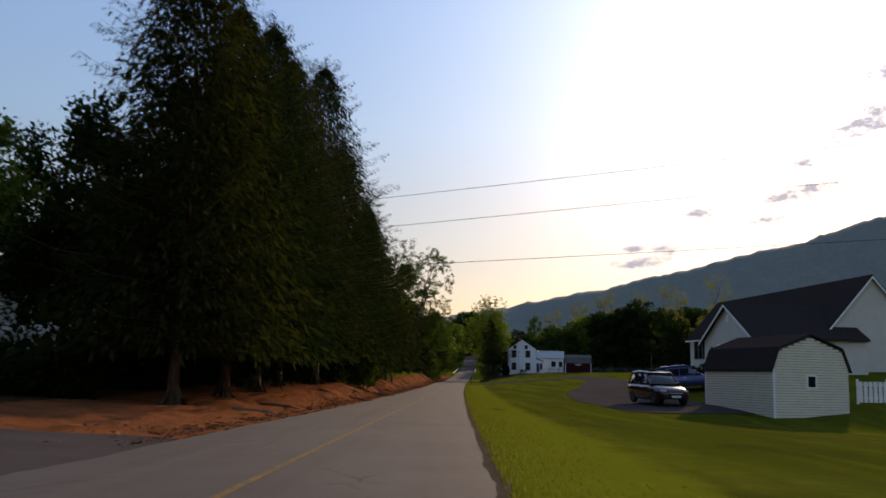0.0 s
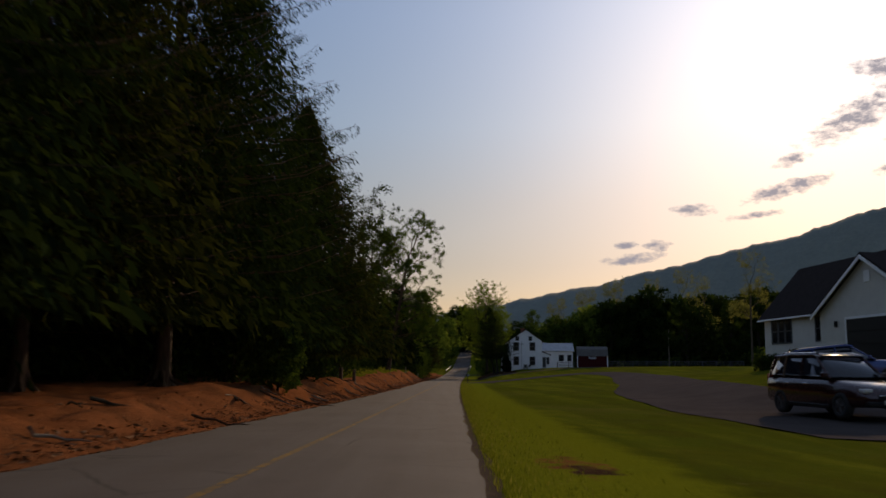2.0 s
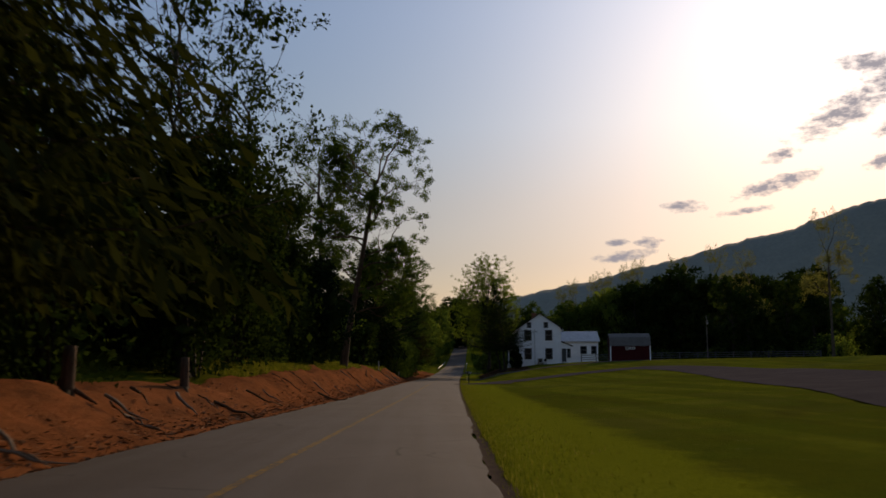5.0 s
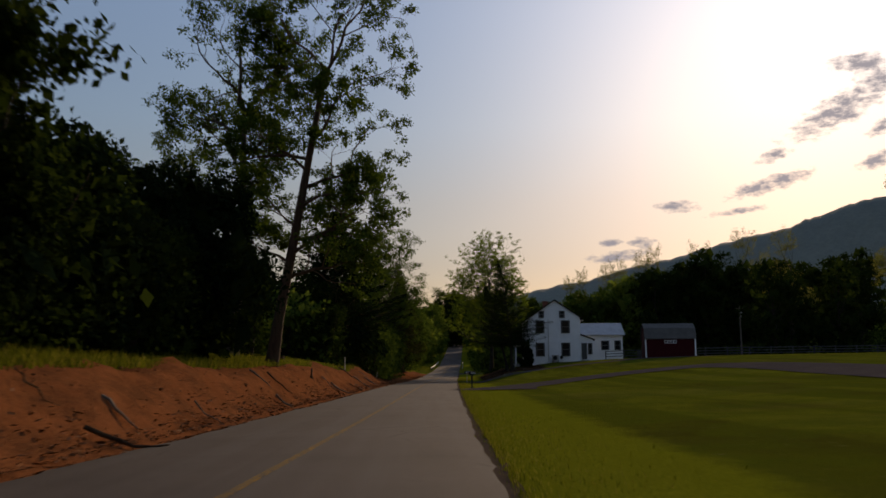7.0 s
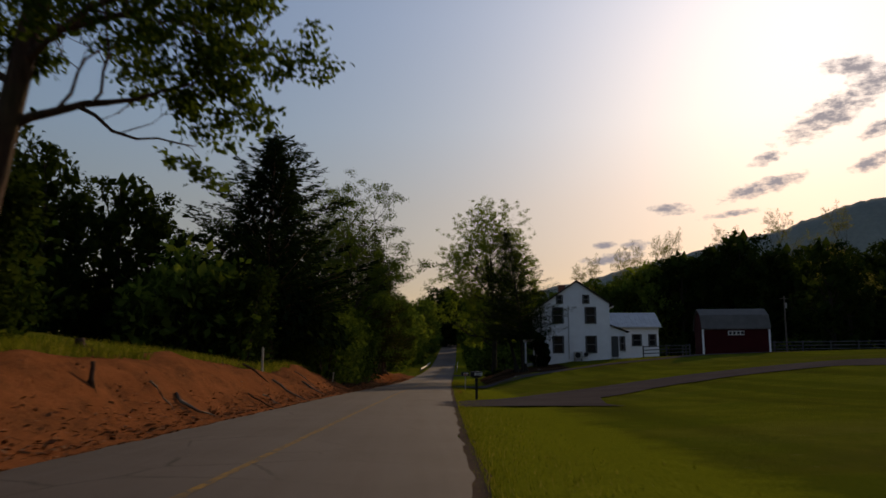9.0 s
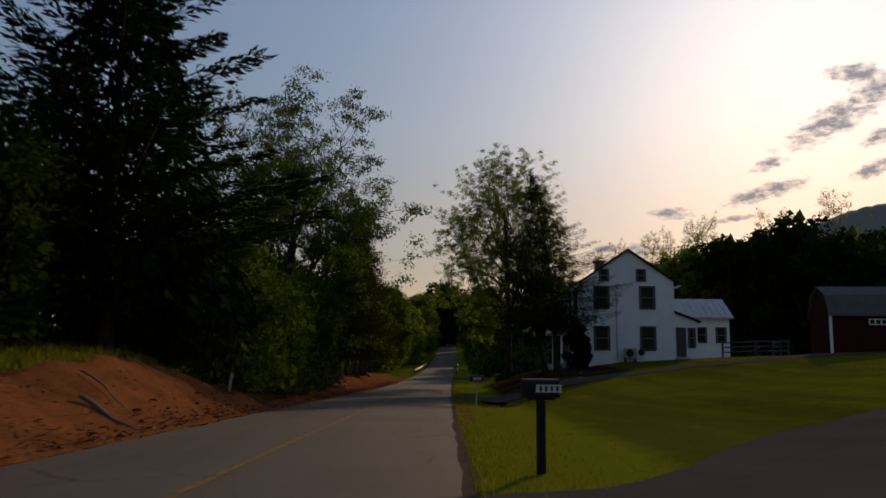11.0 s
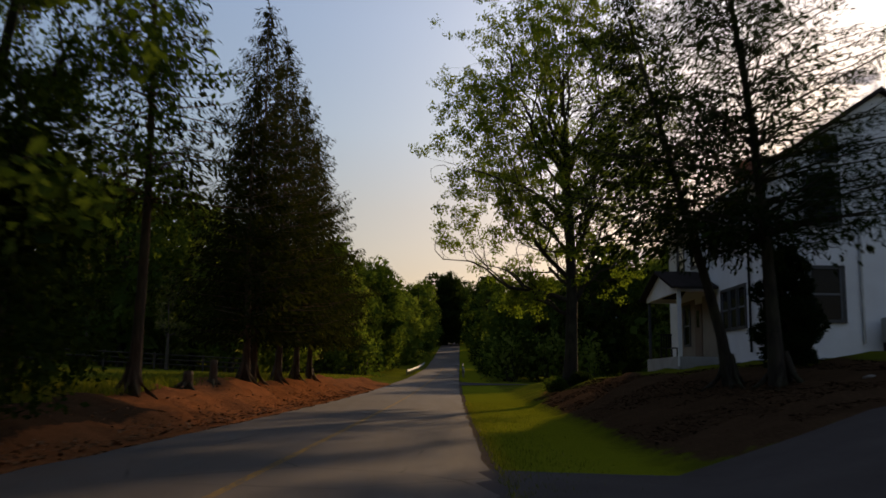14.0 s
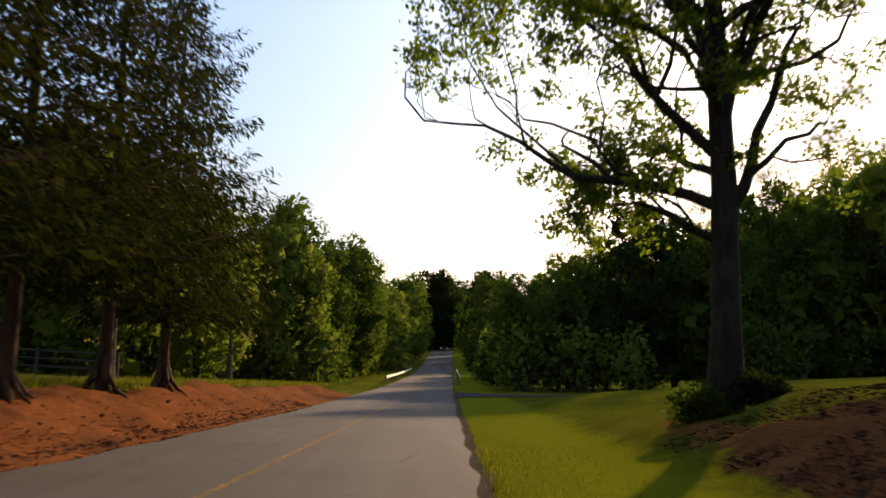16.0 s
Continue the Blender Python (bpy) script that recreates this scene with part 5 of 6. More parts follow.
# ---------------------------------------------------------------- the red shed
SHED = frame_at(27.7, 189.4, gz(30.3, 189.4), -6.0)
shed = thing("red_shed", SHED, "dark red gambrel shed with white corner trim", "shed")
SW, SD = 5.4, 3.2
gam = [(0, -0.5), (SD, -0.5), (SD, 2.15), (SD - 0.45, 3.1), (SD / 2, 3.65), (0.45, 3.1), (0, 2.15)]
b = prism(gam, 0, SW)
bmesh.ops.transform(b, matrix=Matrix(((0, 1, 0, 0), (1, 0, 0, 0), (0, 0, 1, 0), (0, 0, 0, 1))), verts=b.verts)
part("wall", b, M_RED, shed)
out_ = [(-0.15, 2.0), (0.40, 3.14), (SD / 2, 3.72), (SD - 0.40, 3.14), (SD + 0.15, 2.0)]
inn_ = [(x_, z_ + 0.08) for x_, z_ in out_]
b = prism(out_ + inn_[::-1], -0.12, SW + 0.12)
bmesh.ops.transform(b, matrix=Matrix(((0, 1, 0, 0), (1, 0, 0, 0), (0, 0, 1, 0), (0, 0, 0, 1))), verts=b.verts)
part("roof", b, M_GREYROOF, shed)
for x_ in (0.0, SW):
    part("corner_trim", boxes(((x_ - 0.07, -0.03, -0.4), (x_ + 0.07, 0.05, 2.1))), M_TRIM, shed)
part("eave_trim", boxes(((0.0, -0.03, 2.0), (SW, 0.02, 2.12))), M_TRIM, shed)
tw = part("transom", boxes(((2.05, -0.035, 1.52), (3.35, -0.004, 1.86))), M_TRIM, shed, "narrow white transom window")
for x_ in (2.11, 2.43, 2.75, 3.07):
    part("pane", boxes(((x_, -0.042, 1.57), (x_ + 0.24, -0.034, 1.81))), M_GLASS, tw)
for x_ in (1.55, 2.72):
    part("door", boxes(((x_, -0.03, -0.25), (x_ + 1.14, -0.004, 1.46))), M_RED, shed, "dark red plank door")

# ---------------------------------------------------------------- the cream barn and the garage house
BARN = frame_at(17.85, 58.4, -0.45, -76.0)
barn = thing("small_barn", BARN, "cream-sided gambrel barn with a dark shingle roof", "barn")
BW, BD = 7.3, 5.1
gam = [(0, -1.2), (BD, -1.2), (BD, 2.4), (BD - 0.42, 3.5), (BD / 2, 4.3), (0.42, 3.5), (0, 2.4)]
SWAP = Matrix(((0, 1, 0, 0), (1, 0, 0, 0), (0, 0, 1, 0), (0, 0, 0, 1)))
b = prism(gam, 0, BW)
bmesh.ops.transform(b, matrix=SWAP, verts=b.verts)
# the wall is coloured dark so the board gaps read as shadow lines
part("wall", b, M_CREAM_SHADE, barn)
out_ = [(-0.16, 2.22), (0.38, 3.56), (BD / 2, 4.40), (BD - 0.38, 3.56), (BD + 0.16, 2.22)]
b = prism(out_ + [(x_, z_ + 0.1) for x_, z_ in out_][::-1], -0.15, BW + 0.15)
bmesh.ops.transform(b, matrix=SWAP, verts=b.verts)
part("roof", b, M_SHINGLE, barn)

# the tan house stands at a slight angle to the road; x runs away from the road, y along it
RANCH = frame_at(34.74, 76.97, 1.9, 6.0)
ranch = thing("ranch_house", RANCH, "single-storey tan house with dark shingle roofs and garage gable", "house")
RW, RL, RE, RR = 7.6, 32.0, 4.45, 8.75     # depth, length, eave and ridge heights
part("wall", prism([(0, -2.6), (RW, -2.6), (RW, RE), (RW / 2, RR), (0, RE)], 0, RL), M_TAN, ranch, "pale tan siding walls")
rk = (RR - RE) / (RW / 2)
for sgn, x0 in ((1, 0), (-1, RW)):
    part("roof", prism([(x0 - sgn * 0.45, RE - 0.45 * rk + 0.02), (RW / 2, RR + 0.02), (RW / 2, RR + 0.18), (x0 - sgn * 0.45, RE - 0.45 * rk + 0.18)], -0.35, RL + 0.35), M_SHINGLE, ranch, "dark shingle roof slope")
    part("bargeboard", prism([(x0 - sgn * 0.45, RE - 0.45 * rk - 0.2), (RW / 2, RR - 0.2), (RW / 2, RR + 0.015), (x0 - sgn * 0.45, RE - 0.45 * rk + 0.015)], -0.4, -0.34), M_TRIM, ranch)
# the garage wing: its gable looks to the road
GX, GY0, GY1, GYM, GE, GP = -7.9, -1.6, 9.0, 3.7, 3.05, 6.15
b = prism([(GY0, -2.2), (GY1, -2.2), (GY1, GE), (GYM, GP), (GY0, GE)], GX, 2.2)
bmesh.ops.transform(b, matrix=SWAP, verts=b.verts)
part("garage_wall", b, M_TAN, ranch)
gk = (GP - GE) / (GYM - GY0)
for sgn, y0 in ((1, GY0), (-1, GY1)):
    b = prism([(y0 - sgn * 0.4, GE - 0.4 * gk + 0.02), (GYM, GP + 0.02), (GYM, GP + 0.18), (y0 - sgn * 0.4, GE - 0.4 * gk + 0.18)], GX - 0.4, 2.3)
    bmesh.ops.transform(b, matrix=SWAP, verts=b.verts)
    part("garage_roof", b, M_SHINGLE, ranch)
    b = prism([(y0 - sgn * 0.4, GE - 0.4 * gk - 0.2), (GYM, GP - 0.2), (GYM, GP + 0.01), (y0 - sgn * 0.4, GE - 0.4 * gk + 0.01)], GX - 0.46, GX - 0.40)
    bmesh.ops.transform(b, matrix=SWAP, verts=b.verts)
    part("bargeboard", b, M_TRIM, ranch)
gd = part("garage_door", boxes(((GX - 0.10, -0.9, -0.6), (GX - 0.01, 5.9, 2.45))), M_BLACK, ranch, "dark double garage door")
for q in range(4):
    part("door_panel", boxes(((GX - 0.13, -0.85, -0.55 + q * 0.75), (GX - 0.10, 5.85, 0.14 + q * 0.75))), M_BLACK, gd)
for y0 in (-1.07, 5.91):
    part("door_trim", boxes(((GX - 0.12, y0, -0.6), (GX - 0.01, y0 + 0.16, 2.6))), M_TRIM, ranch)
part("door_trim", boxes(((GX - 0.12, -0.9, 2.46), (GX - 0.01, 5.9, 2.6))), M_TRIM, ranch)
part("wall_lamp", boxes(((GX - 0.15, 7.0, 2.05), (GX - 0.01, 7.22, 2.42)), bevel=0.02), M_BLACK, ranch)
part("gable_vent", boxes(((GX - 0.06, GYM - 0.3, GP - 1.6), (GX - 0.01, GYM + 0.3, GP - 0.9)), bevel=0.02), M_TRIM, ranch)
for y_ in (21.6, 28.9):
    for dy in (-1.2, 0.0, 1.2):
        sash(ranch, 0, y_ + dy, 1.9, 1.0, 2.0, "x", mat=M_GREYROOF, frame_mat=M_DARKTRIM)
for x_ in (2.0, 5.6):
    sash(ranch, x_, 0, 1.2, 1.1, 1.3, frame_mat=M_TRIM)
part("gutter", boxes(((-0.58, 9.6, RE - 0.45 * rk - 0.06), (-0.46, RL + 0.3, RE - 0.45 * rk + 0.08)), bevel=0.02), M_TRIM, ranch)
for k in range(6):
    p_ = RANCH @ Vector((-1.5, 14.0 + 3.1 * k, 0))
    shrub(pose(p_.x, p_.y, gz(p_.x, p_.y) - 0.1), 1.2 + 0.3 * (k % 2), 1.5, 330 + k, "low dark foundation shrub before the tan house", M_LEAF_D, count=1100, leaf=0.2, group="shrubs before the tan house")

# ---------------------------------------------------------------- drives


def drive(name, pts, width, label):
    """A paved drive along a smooth line over the ground."""
    P = [Vector((*p, 0)) for p in pts]
    fine = []
    for i in range(len(P) - 1):
        a, b, c, d = P[max(i - 1, 0)], P[i], P[i + 1], P[min(i + 2, len(P) - 1)]
        for k in range(10):
            t = k / 10
            fine.append(0.5 * ((2 * b) + (c - a) * t + (2 * a - 5 * b + 4 * c - d) * t * t + (3 * b - a - 3 * c + d) * t ** 3))
    fine.append(P[-1])
    W = [width(i / (len(fine) - 1)) for i in range(len(fine))]
    v, f, n = [], [], 7
    for i, p in enumerate(fine):
        d = (fine[min(i + 1, len(fine) - 1)] - fine[max(i - 1, 0)]).normalized()
        s = Vector((d.y, -d.x, 0))
        for j in range(n):
            q = p + s * W[i] * (j / (n - 1) - 0.5)
            jit = 0.12 * noise.noise((q.x * 0.6, q.y * 0.6, 4)) if j in (0, n - 1) else 0
            q = q + s * jit
            la = q.x - float(road_x(q.y))
            z = max(gz(q.x, q.y), float(road_z(q.y)) - 0.03 if -5 < la < 0.6 else -99)
            v.append((q.x, q.y, z + 0.03))
    for i in range(len(fine) - 1):
        for j in range(n - 1):
            f.append((i * n + j, i * n + j + 1, (i + 1) * n + j + 1, (i + 1) * n + j))
    return tagged(mesh_object(name, v, f, M_DRIVE, smooth=True), label, "driveway", kind="structure")


drive("driveway_1", [(at_lat(0.3, 145.7), 145.7), (at_lat(4, 149.5), 149.5), (12.6, 155), (19, 159), (25, 158), (27.5, 148), (26, 134), (22.8, 118), (20, 102), (16.6, 88), (14.6, 74), (14.0, 62), (15.2, 52.5)], lambda u: 4.6 + 8.5 * max(0, 1 - u * 13) + 2.2 * min(1, max(0, u * 6 - 2)) + 1.6 * max(0, u * 5 - 4), "grey asphalt drive that loops over the lawn")
drive("driveway_2", [(at_lat(0.3, 184.4), 184.4), (at_lat(5, 186.0), 186.0), (15, 187), (21, 187), (27, 186.3), (34, 187), (45, 190), (58, 194)], lambda u: 4.8 + 2.0 * max(0, 1 - u * 2.4) + 5 * max(0, 1 - u * 14), "grey asphalt drive up to the white farmhouse")
drive("side_road", [(at_lat(0.2, 252), 252), (at_lat(6, 251), 251), (at_lat(14, 247), 247), (at_lat(30, 240), 240)], lambda u: 5.0 + 6.0 * max(0, 1 - u * 5), "grey side road joining the main road")
drive("driveway_3", [(at_lat(-4.9, 13), 13), (at_lat(-10, 14), 14), (at_lat(-18, 18), 18), (at_lat(-26, 26), 26)], lambda u: 5.0 + 4.0 * max(0, 1 - u * 5), "dark shaded drive under the spruces")

# ---------------------------------------------------------------- mailboxes


def mailbox(lat, y, label, post_mat, plate, w=0.56, r=0.105, hgt=0.72, flag=True):
    x = at_lat(lat, y)
    z = gz(x, y)
    t = thing("mailbox", pose(x, y, z), label, "mailbox", "mailboxes by the road")
    pw = 0.028 if flag else 0.05
    part("post", boxes(((-pw, -pw, -0.3), (pw, pw, hgt - 0.035)), bevel=0.006), post_mat, t)
    arch = [(-r, 0)] + [(-r * math.cos(math.pi * k / 8), 1.2 * r + r * math.sin(math.pi * k / 8)) for k in range(9)] + [(r, 0)]
    b = prism(arch, -w / 2, w / 2)
    bmesh.ops.transform(b, matrix=pose(0, 0, hgt, 0, 0, 90), verts=b.verts)
    body_ = part("box", b, M_BLACK, t)
    lid = prism([(p * 1.05, q * 1.04 - 0.004) for p, q in arch], -0.012, 0.012)
    bmesh.ops.transform(lid, matrix=pose(-w / 2 - 0.006, 0, hgt, 0, 0, 90), verts=lid.verts)
    part("lid", lid, M_BLACK, body_)
    if flag:
        part("flag", boxes(((-0.11, -r - 0.020, hgt + 0.035), (0.14, -r - 0.008, hgt + 0.058)), ((0.0, -r - 0.021, hgt + 0.012), (0.06, -r - 0.007, hgt + 0.075))), M_REDP, body_, "red flag")
    p0 = part("plate", boxes(((plate - 0.03, -r - 0.006, hgt + 0.06), (plate + 0.27, -r - 0.001, hgt + 0.15))), M_DIGIT, body_, "white number plate")
    for k in range(4):
        part("bar", boxes(((plate + 0.01 + k * 0.065, -r - 0.010, hgt + 0.075), (plate + 0.04 + k * 0.065, -r - 0.005, hgt + 0.135))), M_BLACK, p0)
    part("bracket", boxes(((-0.16, -0.07, hgt - 0.03), (0.16, 0.07, hgt - 0.002))), post_mat, t)
    return t


mailbox(1.37, 152.3, "black metal mailbox on a dark post with number plate", M_BLACK, -0.04, 0.42, 0.10, 0.88, False)
mailbox(1.37, 175.2, "black metal mailbox on a pale post with red flag", M_PALEWOOD, -0.09, 0.48, 0.10, 0.91)

# ---------------------------------------------------------------- vehicles


M_RIM = plain("dull_alloy_rim", (0.10, 0.10, 0.105), 0.5, 0.6, scale=8)


def wheel(parent, x, y, r, w=0.24):
    bm = bmesh.new()
    prof = [(0.62, -0.5), (0.9, -0.5), (1.0, -0.36), (1.0, 0.36), (0.9, 0.5), (0.62, 0.5)]
    n, rings = 22, []
    for k in range(n):
        a = 6.2832 * k / n
        rings.append([bm.verts.new((x + r * q * math.cos(a), y + s * w, r + r * q * math.sin(a))) for q, s in prof])
    for k in range(n):
        for j in range(len(prof)):
            j2 = (j + 1) % len(prof)
            bm.faces.new((rings[k][j], rings[(k + 1) % n][j], rings[(k + 1) % n][j2], rings[k][j2]))
    wh = part("wheel", bm, M_RUBBER, parent, "black tyre", smooth=True)
    bm = bmesh.new()
    tube(bm, (x, y - w * 0.42, r), (x, y + w * 0.42, r), r * 0.60, sides=18)
    part("rim", bm, M_RIM, wh)
    for k in range(5):
        a = 6.2832 * k / 5
        bm = bmesh.new()
        out = y + math.copysign(w * 0.45, y)
        tube(bm, (x, out, r), (x + r * 0.55 * math.cos(a), out, r + r * 0.55 * math.sin(a)), r * 0.07, sides=6)
        part("spoke", bm, M_RIM, wh)
    return wh


def loft(sections):
    """A shell through cross-sections along x; each: x, half width low, half width high, bottom, waist, top."""
    bm, rows_v = bmesh.new(), []
    for x, w0, w1, zb, zw, zt in sections:
        ring = [(-w0 * 0.9, zb), (-w0, zb + 0.12), (-w0, zw), (-w1, zt - 0.06), (-w1 * 0.86, zt), (w1 * 0.86, zt), (w1, zt - 0.06), (w0, zw), (w0, zb + 0.12), (w0 * 0.9, zb)]
        rows_v.append([bm.verts.new((x, a, b)) for a, b in ring])
    for r0, r1 in zip(rows_v, rows_v[1:]):
        for i in range(len(r0)):
            j = (i + 1) % len(r0)
            bm.faces.new((r0[i], r0[j], r1[j], r1[i]))
    bm.faces.new(rows_v[0])
    bm.faces.new(rows_v[-1][::-1])
    bmesh.ops.recalc_face_normals(bm, faces=bm.faces)
    return bm


def suv(m, paint, label, s=1.0, category="car"):
    """A family estate: lower shell, glasshouse, roof rails, lamps, grille, mirrors and wheels; the nose points to +x."""
    t = thing("car", m @ Matrix.Scale(s, 4), label, category, "cars on the drive")
    b = loft([(-2.25, 0.80, 0.78, 0.42, 0.75, 0.95), (-2.15, 0.90, 0.86, 0.34, 0.85, 1.08), (-1.4, 0.93, 0.88, 0.26, 0.88, 1.08), (0.6, 0.93, 0.88, 0.26, 0.88, 1.06), (1.25, 0.92, 0.84, 0.28, 0.84, 1.02), (1.9, 0.88, 0.76, 0.32, 0.74, 0.92), (2.2, 0.80, 0.66, 0.38, 0.64, 0.80), (2.32, 0.66, 0.52, 0.45, 0.56, 0.68)])
    part("body", b, paint, t, smooth=True)
    g = loft([(-2.12, 0.80, 0.66, 1.02, 1.10, 1.30), (-1.85, 0.84, 0.70, 1.02, 1.12, 1.62), (-1.2, 0.85, 0.72, 1.02, 1.12, 1.68), (0.0, 0.85, 0.72, 1.02, 1.12, 1.68), (0.35, 0.85, 0.70, 1.02, 1.10, 1.58), (1.05, 0.84, 0.72, 1.00, 1.04, 1.10)])
    part("glasshouse", g, M_CARGLASS, t, "dark tinted window glass", smooth=True)
    r = loft([(-2.05, 0.70, 0.64, 1.60, 1.63, 1.66), (-1.85, 0.72, 0.68, 1.61, 1.65, 1.71), (-1.0, 0.73, 0.69, 1.66, 1.69, 1.74), (0.0, 0.73, 0.69, 1.66, 1.68, 1.73), (0.28, 0.70, 0.64, 1.60, 1.62, 1.65)])
    part("roof", r, paint, t, smooth=True)
    for sy in (-1, 1):
        for x0, z0, x1, z1 in ((0.98, 1.06, 0.18, 1.66), (-0.45, 1.05, -0.45, 1.70), (-1.35, 1.05, -1.30, 1.70), (-2.08, 1.05, -1.92, 1.62)):
            bm = bmesh.new()
            tube(bm, (x0, sy * 0.86, z0), (x1, sy * 0.735, z1), 0.035, sides=6)
            part("pillar", bm, paint, t)
        bm = bmesh.new()
        tube(bm, (-1.7, sy * 0.62, 1.78), (0.0, sy * 0.62, 1.78), 0.02, sides=6)
        part("roof_rail", bm, M_CHROME, t)
        part("mirror", boxes(((0.72, sy * 0.93 - 0.10, 1.08), (0.86, sy * 0.93 + 0.10, 1.24)), bevel=0.03), paint, t)
        part("headlight", boxes(((2.02, sy * 0.62 - 0.16, 0.70), (2.26, sy * 0.62 + 0.12, 0.82)), bevel=0.03), M_LENS, t, "clear headlight")
        part("tail_light", boxes(((-2.27, sy * 0.76 - 0.08, 0.85), (-2.16, sy * 0.76 + 0.08, 1.15)), bevel=0.02), M_REDP, t, "red tail light")
        for x in (-0.1, -1.0):
            part("door_handle", boxes(((x - 0.1, sy * 0.935 - 0.02, 0.88), (x + 0.1, sy * 0.935 + 0.02, 0.92)), bevel=0.008), M_CHROME, t)
        part("sill", boxes(((-1.0, sy * 0.92 - 0.03, 0.24), (1.0, sy * 0.92 + 0.03, 0.36)), bevel=0.02), M_BLACK, t)
        for x in (-1.42, 1.42):
            wheel(t, x, sy * 0.82, 0.35)
    part("grille", boxes(((2.22, -0.42, 0.52), (2.34, 0.42, 0.68)), bevel=0.02), M_BLACK, t)
    part("grille_bar", boxes(((2.30, -0.40, 0.63), (2.36, 0.40, 0.66)), bevel=0.008), M_CHROME, t)
    part("bumper", boxes(((2.14, -0.74, 0.34), (2.36, 0.74, 0.50)), bevel=0.04), M_BLACK, t)
    part("number_plate", boxes(((2.35, -0.26, 0.42), (2.375, 0.26, 0.53))), M_DIGIT, t)
    return t


def on_ground(x, y, deg, dz=0.08):
    """Standing on the slope, nose along the bearing."""
    c, s = 1.4 * math.cos(radians(deg)), 1.4 * math.sin(radians(deg))
    z0, z1 = gz(x - c, y - s), gz(x + c, y + s)
    return pose(x, y, (z0 + z1) / 2 + dz, 0, -math.degrees(math.atan2(z1 - z0, 2.8)), deg)


suv(on_ground(14.9, 59.4, -80), M_MAROON, "dark maroon estate car parked on the asphalt drive", 1.2)
suv(on_ground(19.2, 67.6, -12), M_BLUE, "bright blue car parked before the garage", 1.06)

# ---------------------------------------------------------------- pole and wires


def pole(x, y, h, label):
    t = thing("utility_pole", pose(x, y, gz(x, y)), label, "utility pole")
    bm = bmesh.new()
    tube(bm, (0, 0, -0.5), (0, 0, h), 0.15, 0.10, 10)
    part("shaft", bm, M_WOOD, t)
    bm = bmesh.new()
    tube(bm, (0.22, 0, h - 1.9), (0.22, 0, h - 1.1), 0.17, sides=10)
    part("transformer", bm, M_STEEL, t)
    part("crossarm", boxes(((-0.7, -0.05, h - 0.5), (0.7, 0.05, h - 0.38))), M_WOOD, t)
    return t


pole(61.0, 250.0, 11.0, "weathered wooden utility pole with a transformer")


def wire(a, b, sag, r=0.012):
    a, b = Vector(a), Vector(b)
    w = Wood()
    n = 24
    pts = [a.lerp(b, i / n) - Vector((0, 0, sag * 4 * (i / n) * (1 - i / n))) for i in range(n + 1)]
    w.limb(pts, [r] * (n + 1), 5)
    return tagged(mesh_object("overhead_wire", w.v, w.f, M_BLACK, smooth=True), "thin black overhead wire across the road", "overhead wire", "overhead wires")


wire((-25, 39.5, 4.4), (60, 39.5, 11.2), 0.3)
wire((-25, 39.8, 5.2), (60, 39.8, 16.0), 0.3)
wire((-25, 39.8, 6.2), (60, 39.8, 18.4), 0.3)

# ---------------------------------------------------------------- guard rails, posts, stumps, stones


M_RAIL = plain("dull_galvanised_rail", (0.28, 0.29, 0.29), 0.7, 0.3, scale=6)


def guard_rail(lat, y0, y1):
    t = thing("guard_rail", Matrix.Identity(4), "galvanised steel guard rail on short posts", "guard rail", "guard rails at the bridge")
    v, f = [], []
    ys_ = np.arange(y0, y1 + 0.1, 2.0)
    prof = [(0.0, 0.45), (0.05, 0.50), (0.0, 0.57), (0.05, 0.64), (0.0, 0.70), (-0.02, 0.70), (-0.02, 0.45)]
    for y in ys_:
        for dx, dz in prof:
            v.append((at_lat(lat, y) + dx, y, float(road_z(y)) + dz))
    n = len(prof)
    for i in range(len(ys_) - 1):
        for j in range(n):
            f.append((i * n + j, i * n + (j + 1) % n, (i + 1) * n + (j + 1) % n, (i + 1) * n + j))
    mesh_object("rail", v, f, M_RAIL, parent=t)
    for y in ys_[::2]:
        x = at_lat(lat, y)
        part("post", boxes(((x - 0.14, y - 0.07, float(road_z(y)) - 0.6), (x - 0.03, y + 0.07, float(road_z(y)) + 0.72))), M_WOOD, t)
    return t


guard_rail(-5.6, 280, 330)
guard_rail(1.0, 276, 330)


def stump(lat, y, h, r, label, mat=None, cat="tree stump", rake=0.0):
    rng = np.random.default_rng(int(y * 10))
    x = at_lat(lat, y)
    w = Wood()
    n = 5
    w.limb([Vector((rake * h * k / n, 0.02 * rng.normal(), -0.25 + (h + 0.25) * k / n)) for k in range(n + 1)], [r * (1.5 if k == 0 else 1.12 - 0.05 * k) for k in range(n + 1)], 9)
    for k in range(5):
        a = rng.uniform(0, 6.28)
        w.limb([Vector((0, 0, 0.18)), Vector((math.cos(a) * r * 2, math.sin(a) * r * 2, 0.02)), Vector((math.cos(a) * r * 4, math.sin(a) * r * 4, -0.15))], [r * 0.5, r * 0.34, r * 0.12], 5)
    ob = mesh_object("stump", w.v, w.f, mat or M_BARK_R, smooth=True)
    ob.matrix_basis = pose(x, y, gz(x, y))
    return tagged(ob, label, cat)


for lat, y, h, r in ((-7.0, 84.0, 0.9, 0.13), (-7.0, 91.0, 0.9, 0.12), (-7.4, 202.0, 0.45, 0.15), (-7.4, 204.6, 0.75, 0.13), (-9.0, 139.7, 0.3, 0.14), (-6.6, 134.5, 0.45, 0.05)):
    stump(lat, y, h, r, "weathered broken tree stump with roots on the clay bank")


